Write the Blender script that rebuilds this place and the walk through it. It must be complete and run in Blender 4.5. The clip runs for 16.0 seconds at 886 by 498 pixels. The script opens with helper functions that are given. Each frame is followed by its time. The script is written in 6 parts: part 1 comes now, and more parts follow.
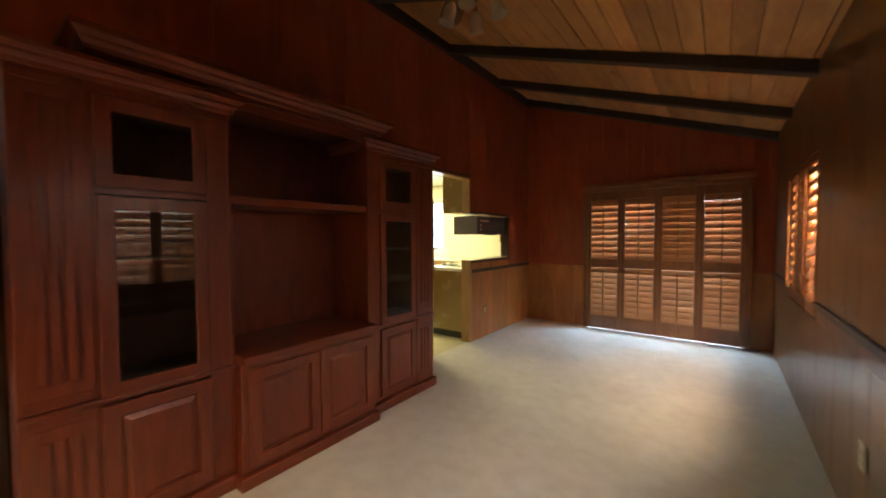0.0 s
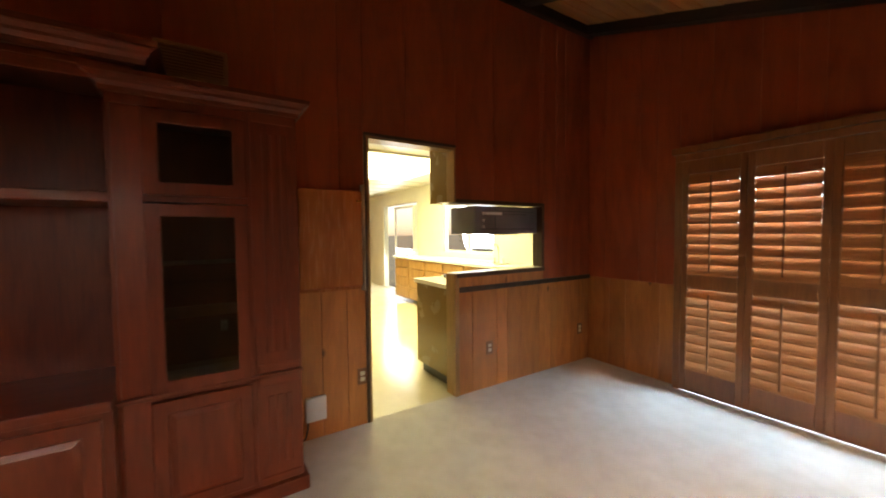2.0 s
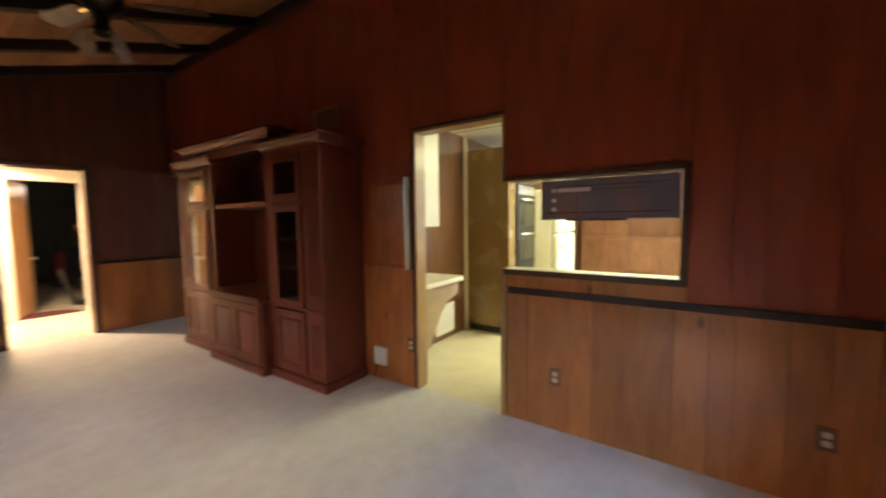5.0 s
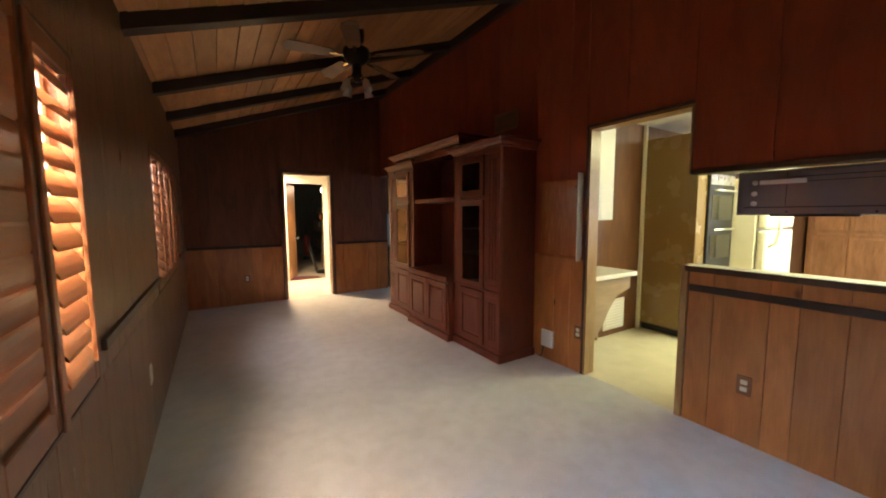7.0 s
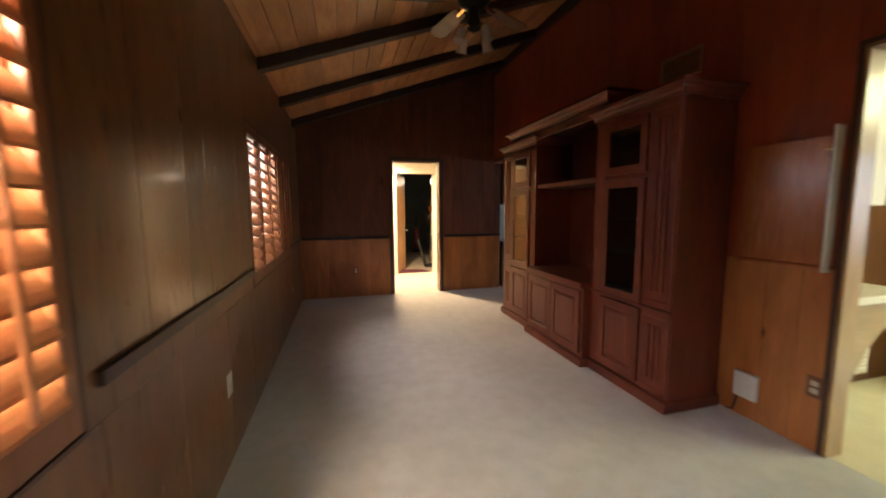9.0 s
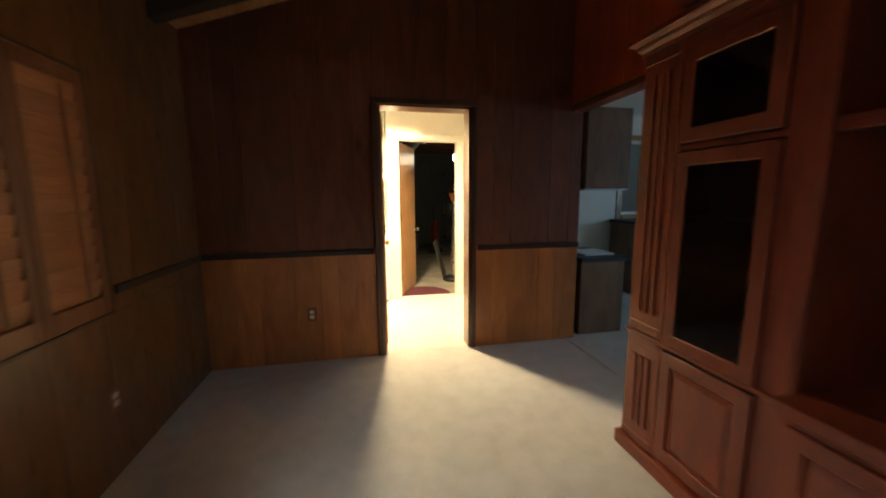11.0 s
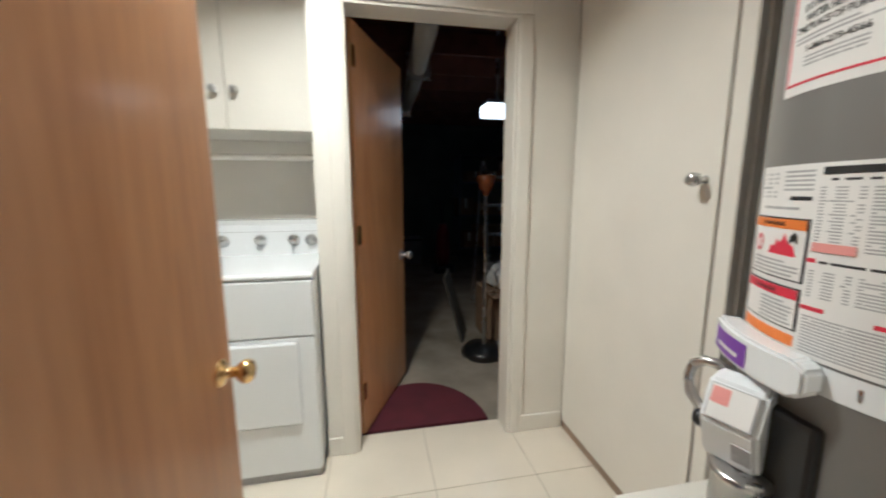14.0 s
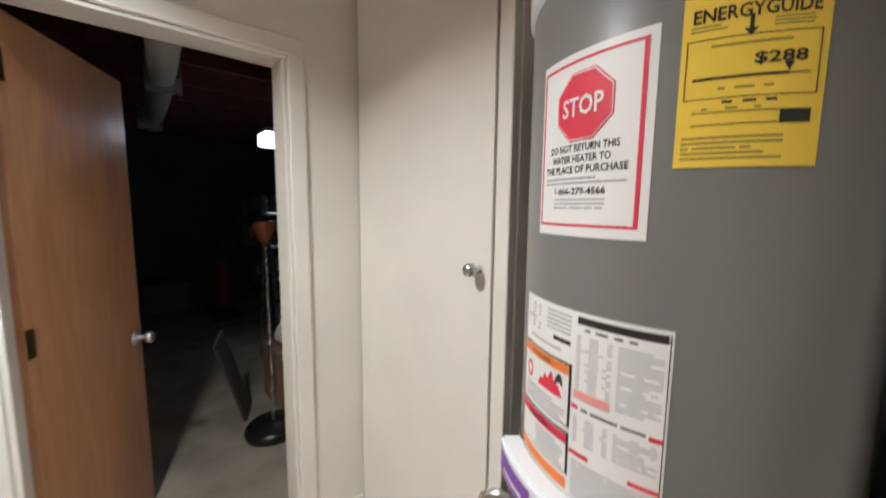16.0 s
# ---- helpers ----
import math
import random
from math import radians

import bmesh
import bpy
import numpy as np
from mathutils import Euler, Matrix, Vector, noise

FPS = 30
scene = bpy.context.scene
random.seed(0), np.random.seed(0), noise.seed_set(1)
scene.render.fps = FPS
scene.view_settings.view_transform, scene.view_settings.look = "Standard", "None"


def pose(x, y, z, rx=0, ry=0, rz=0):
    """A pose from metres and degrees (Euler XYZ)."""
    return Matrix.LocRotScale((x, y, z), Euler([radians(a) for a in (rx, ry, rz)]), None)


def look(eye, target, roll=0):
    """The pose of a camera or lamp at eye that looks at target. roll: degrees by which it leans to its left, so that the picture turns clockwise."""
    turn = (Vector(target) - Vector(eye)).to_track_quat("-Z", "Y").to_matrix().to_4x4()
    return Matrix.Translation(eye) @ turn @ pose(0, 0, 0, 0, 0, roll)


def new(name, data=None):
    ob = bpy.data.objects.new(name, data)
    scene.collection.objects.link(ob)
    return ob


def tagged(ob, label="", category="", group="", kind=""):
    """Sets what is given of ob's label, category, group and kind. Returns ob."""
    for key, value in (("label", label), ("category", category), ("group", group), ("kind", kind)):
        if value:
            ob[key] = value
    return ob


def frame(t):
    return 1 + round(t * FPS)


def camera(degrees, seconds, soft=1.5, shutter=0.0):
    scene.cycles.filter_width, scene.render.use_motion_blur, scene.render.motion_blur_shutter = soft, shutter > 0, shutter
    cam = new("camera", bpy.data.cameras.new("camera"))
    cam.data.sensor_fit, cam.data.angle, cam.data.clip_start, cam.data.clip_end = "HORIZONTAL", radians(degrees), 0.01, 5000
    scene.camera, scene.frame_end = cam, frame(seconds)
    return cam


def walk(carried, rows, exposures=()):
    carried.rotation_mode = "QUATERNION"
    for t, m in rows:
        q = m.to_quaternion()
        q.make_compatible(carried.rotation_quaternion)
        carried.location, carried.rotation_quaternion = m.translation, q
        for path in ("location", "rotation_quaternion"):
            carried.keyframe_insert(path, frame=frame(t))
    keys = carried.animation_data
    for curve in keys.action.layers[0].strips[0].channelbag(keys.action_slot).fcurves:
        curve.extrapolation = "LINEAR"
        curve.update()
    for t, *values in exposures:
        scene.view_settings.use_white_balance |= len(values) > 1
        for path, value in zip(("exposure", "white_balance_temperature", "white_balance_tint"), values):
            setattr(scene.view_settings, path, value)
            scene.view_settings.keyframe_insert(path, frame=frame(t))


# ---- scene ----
cam = camera(100.7, 16.0, 1.9, 0.5)

PATH = [
    (0, (0.061, 0.141, 1.32), (-1.148, 1.734, 1.252), -0.2),
    (0.5, (0.014, 0.653, 1.299), (-1.317, 2.145, 1.237), -0.4),
    (1, (0.052, 1.168, 1.294), (-1.365, 2.578, 1.233), -0.7),
    (1.5, (0.048, 1.713, 1.343), (-1.521, 2.95, 1.255), -0.4),
    (2, (0.05, 2.267, 1.352), (-1.635, 3.341, 1.268), -0.5),
    (2.5, (0.053, 2.84, 1.353), (-1.77, 3.658, 1.265), -0.4),
    (3, (0.012, 3.381, 1.355), (-1.9, 3.957, 1.256), -0.6),
    (3.5, (-0.008, 3.895, 1.334), (-2.0, 4.037, 1.219), -0.7),
    (4, (-0.119, 4.364, 1.326), (-2.103, 4.138, 1.219), -0.8),
    (4.5, (-0.205, 4.736, 1.353), (-2.134, 4.218, 1.243), -0.8),
    (5, (-0.142, 4.979, 1.342), (-1.806, 3.879, 1.194), -0.7),
    (7.5, (0.186, 5.145, 1.358), (-0.79, 3.41, 1.166), -0.2),
    (8, (0.156, 5.078, 1.349), (-0.669, 3.267, 1.152), -0.1),
    (8.5, (0.075, 4.838, 1.292), (-0.557, 2.951, 1.097), -0.1),
    (11, (-0.666, 1.834, 1.32), (-1.068, -0.104, 1.036), -0.4),
    (11.5, (-0.779, 1.172, 1.341), (-1.171, -0.768, 1.051), -0.1),
    (12, (-0.895, 0.519, 1.31), (-1.242, -1.432, 1.041), -0.5),
    (12.5, (-1.005, -0.08, 1.312), (-1.339, -2.031, 1.031), 0.2),
    (13, (-1.061, -0.627, 1.308), (-1.247, -2.595, 1.003), 0.2),
    (13.5, (-1.12, -0.996, 1.272), (-1.246, -2.968, 0.967), 0.0),
    (14, (-1.17, -1.174, 1.249), (-1.544, -3.114, 0.941), -0.1),
    (14.5, (-1.206, -1.216, 1.267), (-2.06, -2.996, 0.947), 0.7),
    (15, (-1.214, -1.219, 1.318), (-2.273, -2.886, 1.0), 0.8),
    (15.5, (-1.273, -1.286, 1.382), (-2.458, -2.866, 1.065), 0.6),
    (16, (-1.343, -1.359, 1.461), (-2.646, -2.86, 1.238), 0.6),
]
walk(cam, [(t, look(eye, target, roll)) for t, eye, target, roll in PATH],
     [(0.0, 0.62, 7250, 17), (1.0, 0.78, 7500, 18), (2.5, 0.85, 7700, 21), (4.0, 0.78, 6200, 20), (5.0, 0.7, 6350, 21), (8.7, 0.66, 6350, 20), (11.0, 0.62, 5950, 6), (12.5, 0.75, 5900, 4), (13.0, 0.25, 4500, -2), (13.5, -0.93, 4150, 6), (14.0, -1.28, 4300, 13), (14.6, -1.38, 4300, 15), (15.2, -1.23, 4200, 16), (16.0, -1.1, 4250, 16)])

# ---- world, sun, large lights ----
world = bpy.data.worlds.new("sky")
scene.world = world
world.use_nodes = True
wn = world.node_tree
sky = wn.nodes.new("ShaderNodeTexSky")
sky.sky_type = 'NISHITA'
sky.sun_disc = False
SUN_UP, SUN_AZ = 42.0, 245.0          # degrees above the horizon; from north towards east
sky.sun_elevation, sky.sun_rotation = radians(SUN_UP), radians(SUN_AZ)
wn.links.new(sky.outputs[0], wn.nodes["Background"].inputs[0])
wn.nodes["Background"].inputs[1].default_value = 0.12

sun_data = bpy.data.lights.new("sun", 'SUN')
sun_data.energy, sun_data.angle, sun_data.color = 4.0, radians(0.6), (1.0, 0.93, 0.82)
sun = new("sun", sun_data)
sd = Vector((math.sin(radians(SUN_AZ)) * math.cos(radians(SUN_UP)), math.cos(radians(SUN_AZ)) * math.cos(radians(SUN_UP)), math.sin(radians(SUN_UP))))
sun.matrix_world = look(sd * 30, (0, 0, 0))


def area(name, eye, target, sx, sy, watts, color, spread=180):
    d = bpy.data.lights.new(name, 'AREA')
    d.shape, d.size, d.size_y, d.energy, d.color, d.spread = 'RECTANGLE', sx, sy, watts, color, radians(spread)
    ob = new(name, d)
    ob.matrix_world = look(eye, target)
    return ob


W, E, S, N = -2.42, 0.545, -1.145, 5.69      # inner faces of the dining room's walls
TH = 0.11                                    # wall thickness


def ceil(x):
    return 2.454 + 0.345 * (E - x)


DAY = (0.72, 0.87, 1.0)
SUNLIT = (1.0, 0.87, 0.68)
WARM = (0.90, 0.97, 0.47)
area("window_light_north", (-0.6, N + 0.72, 1.75), (-0.6, N + 0.05, 0.9), 1.9, 1.1, 165, (0.45, 0.74, 1.0))
area("window_light_east", (E + 0.45, 3.98, 1.95), (E - 0.1, 3.98, 1.25), 1.2, 0.8, 205, (1.0, 0.80, 0.56))
area("window_light_east_far", (E + 0.45, 0.84, 1.95), (E - 0.1, 0.84, 1.3), 1.7, 0.8, 52, (1.0, 0.93, 0.85))
area("kitchen_lamp", (-5.1, 4.6, 2.33), (-5.1, 4.6, 0), 2.0, 1.6, 72, WARM)
area("kitchen_window_light", (-5.2, 6.5, 1.55), (-5.2, 4.0, 0.9), 1.5, 1.0, 23, DAY)
area("patio_door_light", (-7.9, 6.1, 1.2), (-7.9, 3.0, 0.6), 1.6, 1.8, 42, DAY)
area("laundry_lamp", (-0.90, -2.18, 2.44), (-0.98, -2.18, 0), 0.16, 0.16, 76, (1.0, 0.76, 0.42), 135)
area("garage_lamp", (-2.36, -4.64, 1.92), (-2.36, -4.64, 0), 0.16, 0.16, 1.1, (1.0, 0.80, 0.5))
area("office_window_light", (-6.75, 0.95, 1.55), (-4.3, -0.8, 0.1), 1.3, 1.0, 15, (0.50, 0.78, 1.0))
area("office_south_window_light", (-4.68, -3.15, 1.6), (-3.6, -0.6, 0.7), 0.8, 1.0, 7, (0.55, 0.80, 1.0))

# ---- materials ----


def shader(name, rough=0.5, metal=0.0, coat=0.0):
    m = bpy.data.materials.new(name)
    m.use_nodes = True
    b = m.node_tree.nodes["Principled BSDF"]
    b.inputs["Roughness"].default_value = rough
    b.inputs["Metallic"].default_value = metal
    b.inputs["Coat Weight"].default_value = coat
    b.inputs["Coat Roughness"].default_value = 0.12
    return m, m.node_tree, b


def ramp(nt, fac, stops):
    r = nt.nodes.new("ShaderNodeValToRGB")
    r.color_ramp.elements[0].position, r.color_ramp.elements[0].color = stops[0][0], (*stops[0][1], 1)
    r.color_ramp.elements[1].position, r.color_ramp.elements[1].color = stops[-1][0], (*stops[-1][1], 1)
    for p, c in stops[1:-1]:
        e = r.color_ramp.elements.new(p)
        e.color = (*c, 1)
    nt.links.new(fac, r.inputs[0])
    return r.outputs[0]


def noise_tex(nt, scale, detail=4, stretch=(1, 1, 1), offset=None, distortion=0.0):
    tc = nt.nodes.new("ShaderNodeTexCoord")
    mp = nt.nodes.new("ShaderNodeMapping")
    mp.inputs["Scale"].default_value = stretch
    nt.links.new(tc.outputs["Object"], mp.inputs[0])
    if offset is not None:
        nt.links.new(offset, mp.inputs["Location"])
    t = nt.nodes.new("ShaderNodeTexNoise")
    t.inputs["Scale"].default_value, t.inputs["Detail"].default_value, t.inputs["Distortion"].default_value = scale, detail, distortion
    nt.links.new(mp.outputs[0], t.inputs[0])
    return t.outputs[0]


def mixed(nt, a, b, fac, kind='MIX'):
    m = nt.nodes.new("ShaderNodeMix")
    m.data_type, m.blend_type = 'RGBA', kind
    for sock, v in ((m.inputs[0], fac), (m.inputs[6], a), (m.inputs[7], b)):
        if isinstance(v, bpy.types.NodeSocket):
            nt.links.new(v, sock)
        else:
            sock.default_value = v if isinstance(v, (int, float)) else (*v, 1)
    return m.outputs[2]


def bump(nt, b, height, strength, dist=0.002):
    n = nt.nodes.new("ShaderNodeBump")
    n.inputs["Strength"].default_value, n.inputs["Distance"].default_value = strength, dist
    nt.links.new(height, n.inputs["Height"])
    nt.links.new(n.outputs[0], b.inputs["Normal"])


def random_offset(nt, by=7.0):
    info = nt.nodes.new("ShaderNodeObjectInfo")
    v = nt.nodes.new("ShaderNodeVectorMath")
    v.operation = 'SCALE'
    v.inputs[0].default_value = (by, by * 1.7, by * 0.6)
    nt.links.new(info.outputs["Random"], v.inputs["Scale"])
    return v.outputs[0], info.outputs["Random"]


def wood(name, dark, light, axis, rough=0.35, coat=0.3, knots=0.0, vary=0.25, grain=1.0, streak=0.26):
    """Stained timber with its grain along one axis."""
    m, nt, b = shader(name, rough, 0, coat)
    off, rnd = random_offset(nt)
    st = {'X': (0.07, 1, 1), 'Y': (1, 0.07, 1), 'Z': (1, 1, 0.07)}[axis]
    st2 = {'X': (0.25, 1, 1), 'Y': (1, 0.25, 1), 'Z': (1, 1, 0.25)}[axis]
    fine = noise_tex(nt, 95 * grain, 5, st, off)
    broad = noise_tex(nt, 7 * grain, 3, st2, off, 1.2)
    mid = tuple(0.5 * (p + q) for p, q in zip(dark, light))
    col = ramp(nt, broad, [(0.3, dark), (0.5, mid), (0.72, light)])
    col = mixed(nt, col, ramp(nt, fine, [(0.35, tuple(0.6 * c for c in dark)), (0.65, light)]), streak)
    col = mixed(nt, col, ramp(nt, rnd, [(0.0, (1 - vary,) * 3), (1.0, (1 + vary * 0.5,) * 3)]), 1.0, 'MULTIPLY')
    if knots:
        tc = nt.nodes.new("ShaderNodeTexCoord")
        mp = nt.nodes.new("ShaderNodeMapping")
        mp.inputs["Scale"].default_value = {'X': (0.5, 1, 1), 'Y': (1, 0.5, 1), 'Z': (1, 1, 0.5)}[axis]
        nt.links.new(tc.outputs["Object"], mp.inputs[0])
        nt.links.new(off, mp.inputs["Location"])
        vo = nt.nodes.new("ShaderNodeTexVoronoi")
        vo.inputs["Scale"].default_value = knots
        nt.links.new(mp.outputs[0], vo.inputs[0])
        k = ramp(nt, vo.outputs["Distance"], [(0.022, (1, 1, 1)), (0.075, (0, 0, 0))])
        col = mixed(nt, col, tuple(0.35 * c for c in dark), k)
    nt.links.new(col, b.inputs["Base Color"])
    r = ramp(nt, fine, [(0.2, (rough - 0.07,) * 3), (0.8, (rough + 0.12,) * 3)])
    nt.links.new(r, b.inputs["Roughness"])
    bump(nt, b, fine, 0.18, 0.001)
    return m


def plain(name, color, rough=0.5, metal=0.0, vary=0.08, scale=6.0, bumps=0.05, coat=0.0):
    """Paint, plastic, metal: one colour with faint mottling and wear."""
    m, nt, b = shader(name, rough, metal, coat)
    n = noise_tex(nt, scale, 5)
    f = noise_tex(nt, scale * 30, 3)
    col = ramp(nt, n, [(0.3, tuple(c * (1 - vary) for c in color)), (0.7, tuple(min(1, c * (1 + vary * 0.5)) for c in color))])
    nt.links.new(col, b.inputs["Base Color"])
    nt.links.new(ramp(nt, n, [(0.3, (max(0.02, rough - 0.02),) * 3), (0.7, (min(1, rough + 0.03),) * 3)]), b.inputs["Roughness"])
    if bumps:
        bump(nt, b, f, bumps, 0.001)
    return m


def carpet_mat():
    m, nt, b = shader("carpet_pile", 0.95)
    big = noise_tex(nt, 1.3, 4)
    mid = noise_tex(nt, 9, 4)
    fine = noise_tex(nt, 420, 3)
    col = ramp(nt, big, [(0.3, (0.56, 0.53, 0.48)), (0.7, (0.68, 0.65, 0.60))])
    col = mixed(nt, col, ramp(nt, mid, [(0.35, (0.82, 0.80, 0.78)), (0.6, (1, 1, 1))]), 0.5, 'MULTIPLY')
    col = mixed(nt, col, ramp(nt, fine, [(0.3, (0.7, 0.7, 0.7)), (0.7, (1.1, 1.1, 1.1))]), 0.6, 'MULTIPLY')
    nt.links.new(col, b.inputs["Base Color"])
    b.inputs["Sheen Weight"].default_value = 0.3
    bump(nt, b, fine, 0.9, 0.004)
    return m


def glass_mat(name, tint=(1, 1, 1), rough=0.0, ior=1.45):
    m, nt, b = shader(name, rough)
    b.inputs["Base Color"].default_value = (*tint, 1)
    b.inputs["Transmission Weight"].default_value = 1.0
    b.inputs["IOR"].default_value = ior
    return m


def glow(name, color, strength):
    m, nt, b = shader(name, 0.4)
    b.inputs["Base Color"].default_value = (0.8, 0.8, 0.8, 1)
    b.inputs["Emission Color"].default_value = (*color, 1)
    b.inputs["Emission Strength"].default_value = strength
    return m


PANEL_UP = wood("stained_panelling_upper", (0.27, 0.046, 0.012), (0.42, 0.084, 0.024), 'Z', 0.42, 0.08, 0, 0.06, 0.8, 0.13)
# Upper panelling again, darkened and browned: the end wall's shade is in the colour.
PANEL_UP_SHADED = wood("stained_panelling_shaded", (0.105, 0.029, 0.010), (0.20, 0.066, 0.023), 'Z', 0.56, 0.02, 1.6, 0.18)
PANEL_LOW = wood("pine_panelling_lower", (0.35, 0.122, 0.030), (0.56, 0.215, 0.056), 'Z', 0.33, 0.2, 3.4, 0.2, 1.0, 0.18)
# Pine darkened for the window wall: its backlit shade is painted into the colour.
PANEL_EAST_SHADED = wood("pine_panelling_east_shaded", (0.125, 0.050, 0.014), (0.235, 0.098, 0.029), 'Z', 0.30, 0.3, 2.2, 0.15)
RAIL = plain("dark_rail_stain", (0.035, 0.017, 0.011), 0.4, 0, 0.3, 20)
TRIM_DARK = wood("dark_trim", (0.05, 0.022, 0.012), (0.10, 0.045, 0.022), 'Z', 0.4, 0.2, 0, 0.1)
JAMB = wood("jamb_oak", (0.30, 0.16, 0.055), (0.48, 0.28, 0.11), 'Z', 0.32, 0.3, 0, 0.1)
JAMB_RED = wood("jamb_red_brown", (0.11, 0.036, 0.015), (0.21, 0.075, 0.03), 'Z', 0.32, 0.3, 0, 0.1)
CABINET = wood("mahogany", (0.124, 0.0225, 0.0085), (0.222, 0.0445, 0.017), 'Z', 0.36, 0.15, 0, 0.12)
CABINET_H = wood("mahogany_cross", (0.124, 0.0225, 0.0085), (0.222, 0.0445, 0.017), 'Y', 0.34, 0.15, 0, 0.12)
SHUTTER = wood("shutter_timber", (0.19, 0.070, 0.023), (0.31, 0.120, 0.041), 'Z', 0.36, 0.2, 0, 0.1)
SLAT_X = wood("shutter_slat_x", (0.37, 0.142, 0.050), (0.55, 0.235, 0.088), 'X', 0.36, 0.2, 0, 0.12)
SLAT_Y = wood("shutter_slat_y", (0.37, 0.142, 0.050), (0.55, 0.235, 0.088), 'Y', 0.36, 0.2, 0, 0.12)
BEAM = wood("dark_beam", (0.018, 0.009, 0.006), (0.045, 0.022, 0.013), 'X', 0.5, 0.1, 0, 0.1)
CEIL_WOOD = wood("pine_ceiling_boards", (0.52, 0.22, 0.075), (0.76, 0.39, 0.155), 'Y', 0.42, 0.1, 2.4, 0.3)
DOOR_WOOD = wood("birch_door", (0.46, 0.225, 0.09), (0.62, 0.34, 0.15), 'Z', 0.34, 0.2, 0, 0.05, 0.6)
PANTRY = plain("brown_laminate", (0.24, 0.150, 0.047), 0.26, 0, 0.03, 5, 0.02, 0.3)
OAK = wood("oak_cabinet", (0.30, 0.15, 0.05), (0.46, 0.25, 0.09), 'Z', 0.35, 0.2, 0, 0.1)
KITCHEN_WALL = wood("kitchen_wall_wood", (0.12, 0.045, 0.014), (0.20, 0.085, 0.028), 'Z', 0.35, 0.2, 0, 0.15)
FAR_WOOD = wood("family_room_panelling", (0.32, 0.13, 0.045), (0.50, 0.22, 0.085), 'Z', 0.3, 0.3, 0, 0.15)
WHITE = plain("white_paint", (0.80, 0.77, 0.70), 0.42, 0, 0.05, 3, 0.1)
CREAM = plain("cream_paint", (0.78, 0.74, 0.60), 0.35, 0, 0.05, 3, 0.05)
ENAMEL = plain("white_enamel", (0.82, 0.84, 0.86), 0.18, 0, 0.02, 2, 0.0, 0.4)
LAMINATE = plain("white_laminate_top", (0.80, 0.77, 0.66), 0.22, 0, 0.04, 12, 0.02)
VINYL = plain("kitchen_vinyl", (0.66, 0.60, 0.42), 0.16, 0, 0.08, 5, 0.02)
TILE = plain("porcelain_tile", (0.72, 0.66, 0.55), 0.20, 0, 0.07, 2.5, 0.02)
GROUT = plain("grout", (0.48, 0.44, 0.37), 0.8, 0, 0.1, 20)
CONCRETE = plain("concrete_floor", (0.30, 0.26, 0.20), 0.7, 0, 0.3, 4, 0.3)
BRASS = plain("brass", (0.80, 0.58, 0.25), 0.22, 1.0, 0.05, 10, 0)
STEEL = plain("steel", (0.62, 0.62, 0.62), 0.28, 1.0, 0.06, 20, 0)
BLACK = plain("black_plastic", (0.012, 0.012, 0.013), 0.3, 0, 0.2, 10)
DARKGREY = plain("dark_grey_enamel", (0.19, 0.18, 0.195), 0.14, 0, 0.1, 8, 0, 0.3)
IVORY = plain("ivory_plastic", (0.70, 0.66, 0.55), 0.35, 0, 0.03, 10)
BROWN_PLATE = plain("brown_plate", (0.20, 0.085, 0.035), 0.35, 0, 0.1, 10)
GREYPAINT = plain("heater_grey_paint", (0.19, 0.185, 0.178), 0.34, 0, 0.02, 1.2, 0.02, 0.15)
YELLOW = plain("yellow_label", (0.88, 0.64, 0.006), 0.65, 0, 0.02, 8, 0)
PAPER = plain("white_label", (0.80, 0.79, 0.77), 0.45, 0, 0.02, 8, 0)
INK = plain("black_ink", (0.02, 0.02, 0.02), 0.5, 0, 0.1, 30, 0)
GREYINK = plain("grey_print", (0.42, 0.42, 0.43), 0.5, 0, 0.15, 60, 0)
REDINK = plain("red_ink", (0.62, 0.03, 0.06), 0.5, 0, 0.05, 30, 0)
ORANGE = plain("orange_ink", (0.75, 0.22, 0.02), 0.5, 0, 0.05, 30, 0)
PURPLE = plain("purple_ink", (0.20, 0.07, 0.42), 0.5, 0, 0.05, 30, 0)
MAROON = plain("maroon_mat", (0.08, 0.012, 0.021), 0.95, 0, 0.2, 8, 0.2)
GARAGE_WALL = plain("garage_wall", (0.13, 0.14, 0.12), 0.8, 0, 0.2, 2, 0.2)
DARKWOOD = plain("old_rafters", (0.14, 0.055, 0.03), 0.7, 0, 0.35, 6, 0.3)
OUTSIDE = plain("exterior_stucco", (0.55, 0.50, 0.44), 0.9, 0, 0.1, 4, 0.4)
CARPET = carpet_mat()
GLASS = glass_mat("window_glass")
DARKGLASS = plain("dark_cabinet_glass", (0.010, 0.010, 0.010), 0.04, 0, 0.0, 3, 0, 0.7)
LIT_PANEL = glow("lit_diffuser", (0.95, 0.97, 0.55), 3.5)
BULB = glow("lit_bulb", (1.0, 0.80, 0.50), 30.0)
BULB_DIM = glow("lit_garage_shade", (1.0, 0.84, 0.58), 7.0)

BOARD = wood("wall_board_wood", (0.34, 0.115, 0.033), (0.50, 0.185, 0.06), 'Z', 0.22, 0.4, 3.0, 0.1, 1.0, 0.15)
BLADE = wood("blade_wood", (0.10, 0.05, 0.025), (0.22, 0.11, 0.055), 'X', 0.4, 0.1, 0, 0.2)
BRONZE = plain("dark_bronze", (0.03, 0.024, 0.020), 0.35, 0.7, 0.2, 12, 0)
VENT = plain("vent_tan_metal", (0.34, 0.19, 0.11), 0.45, 0.0, 0.1, 12)
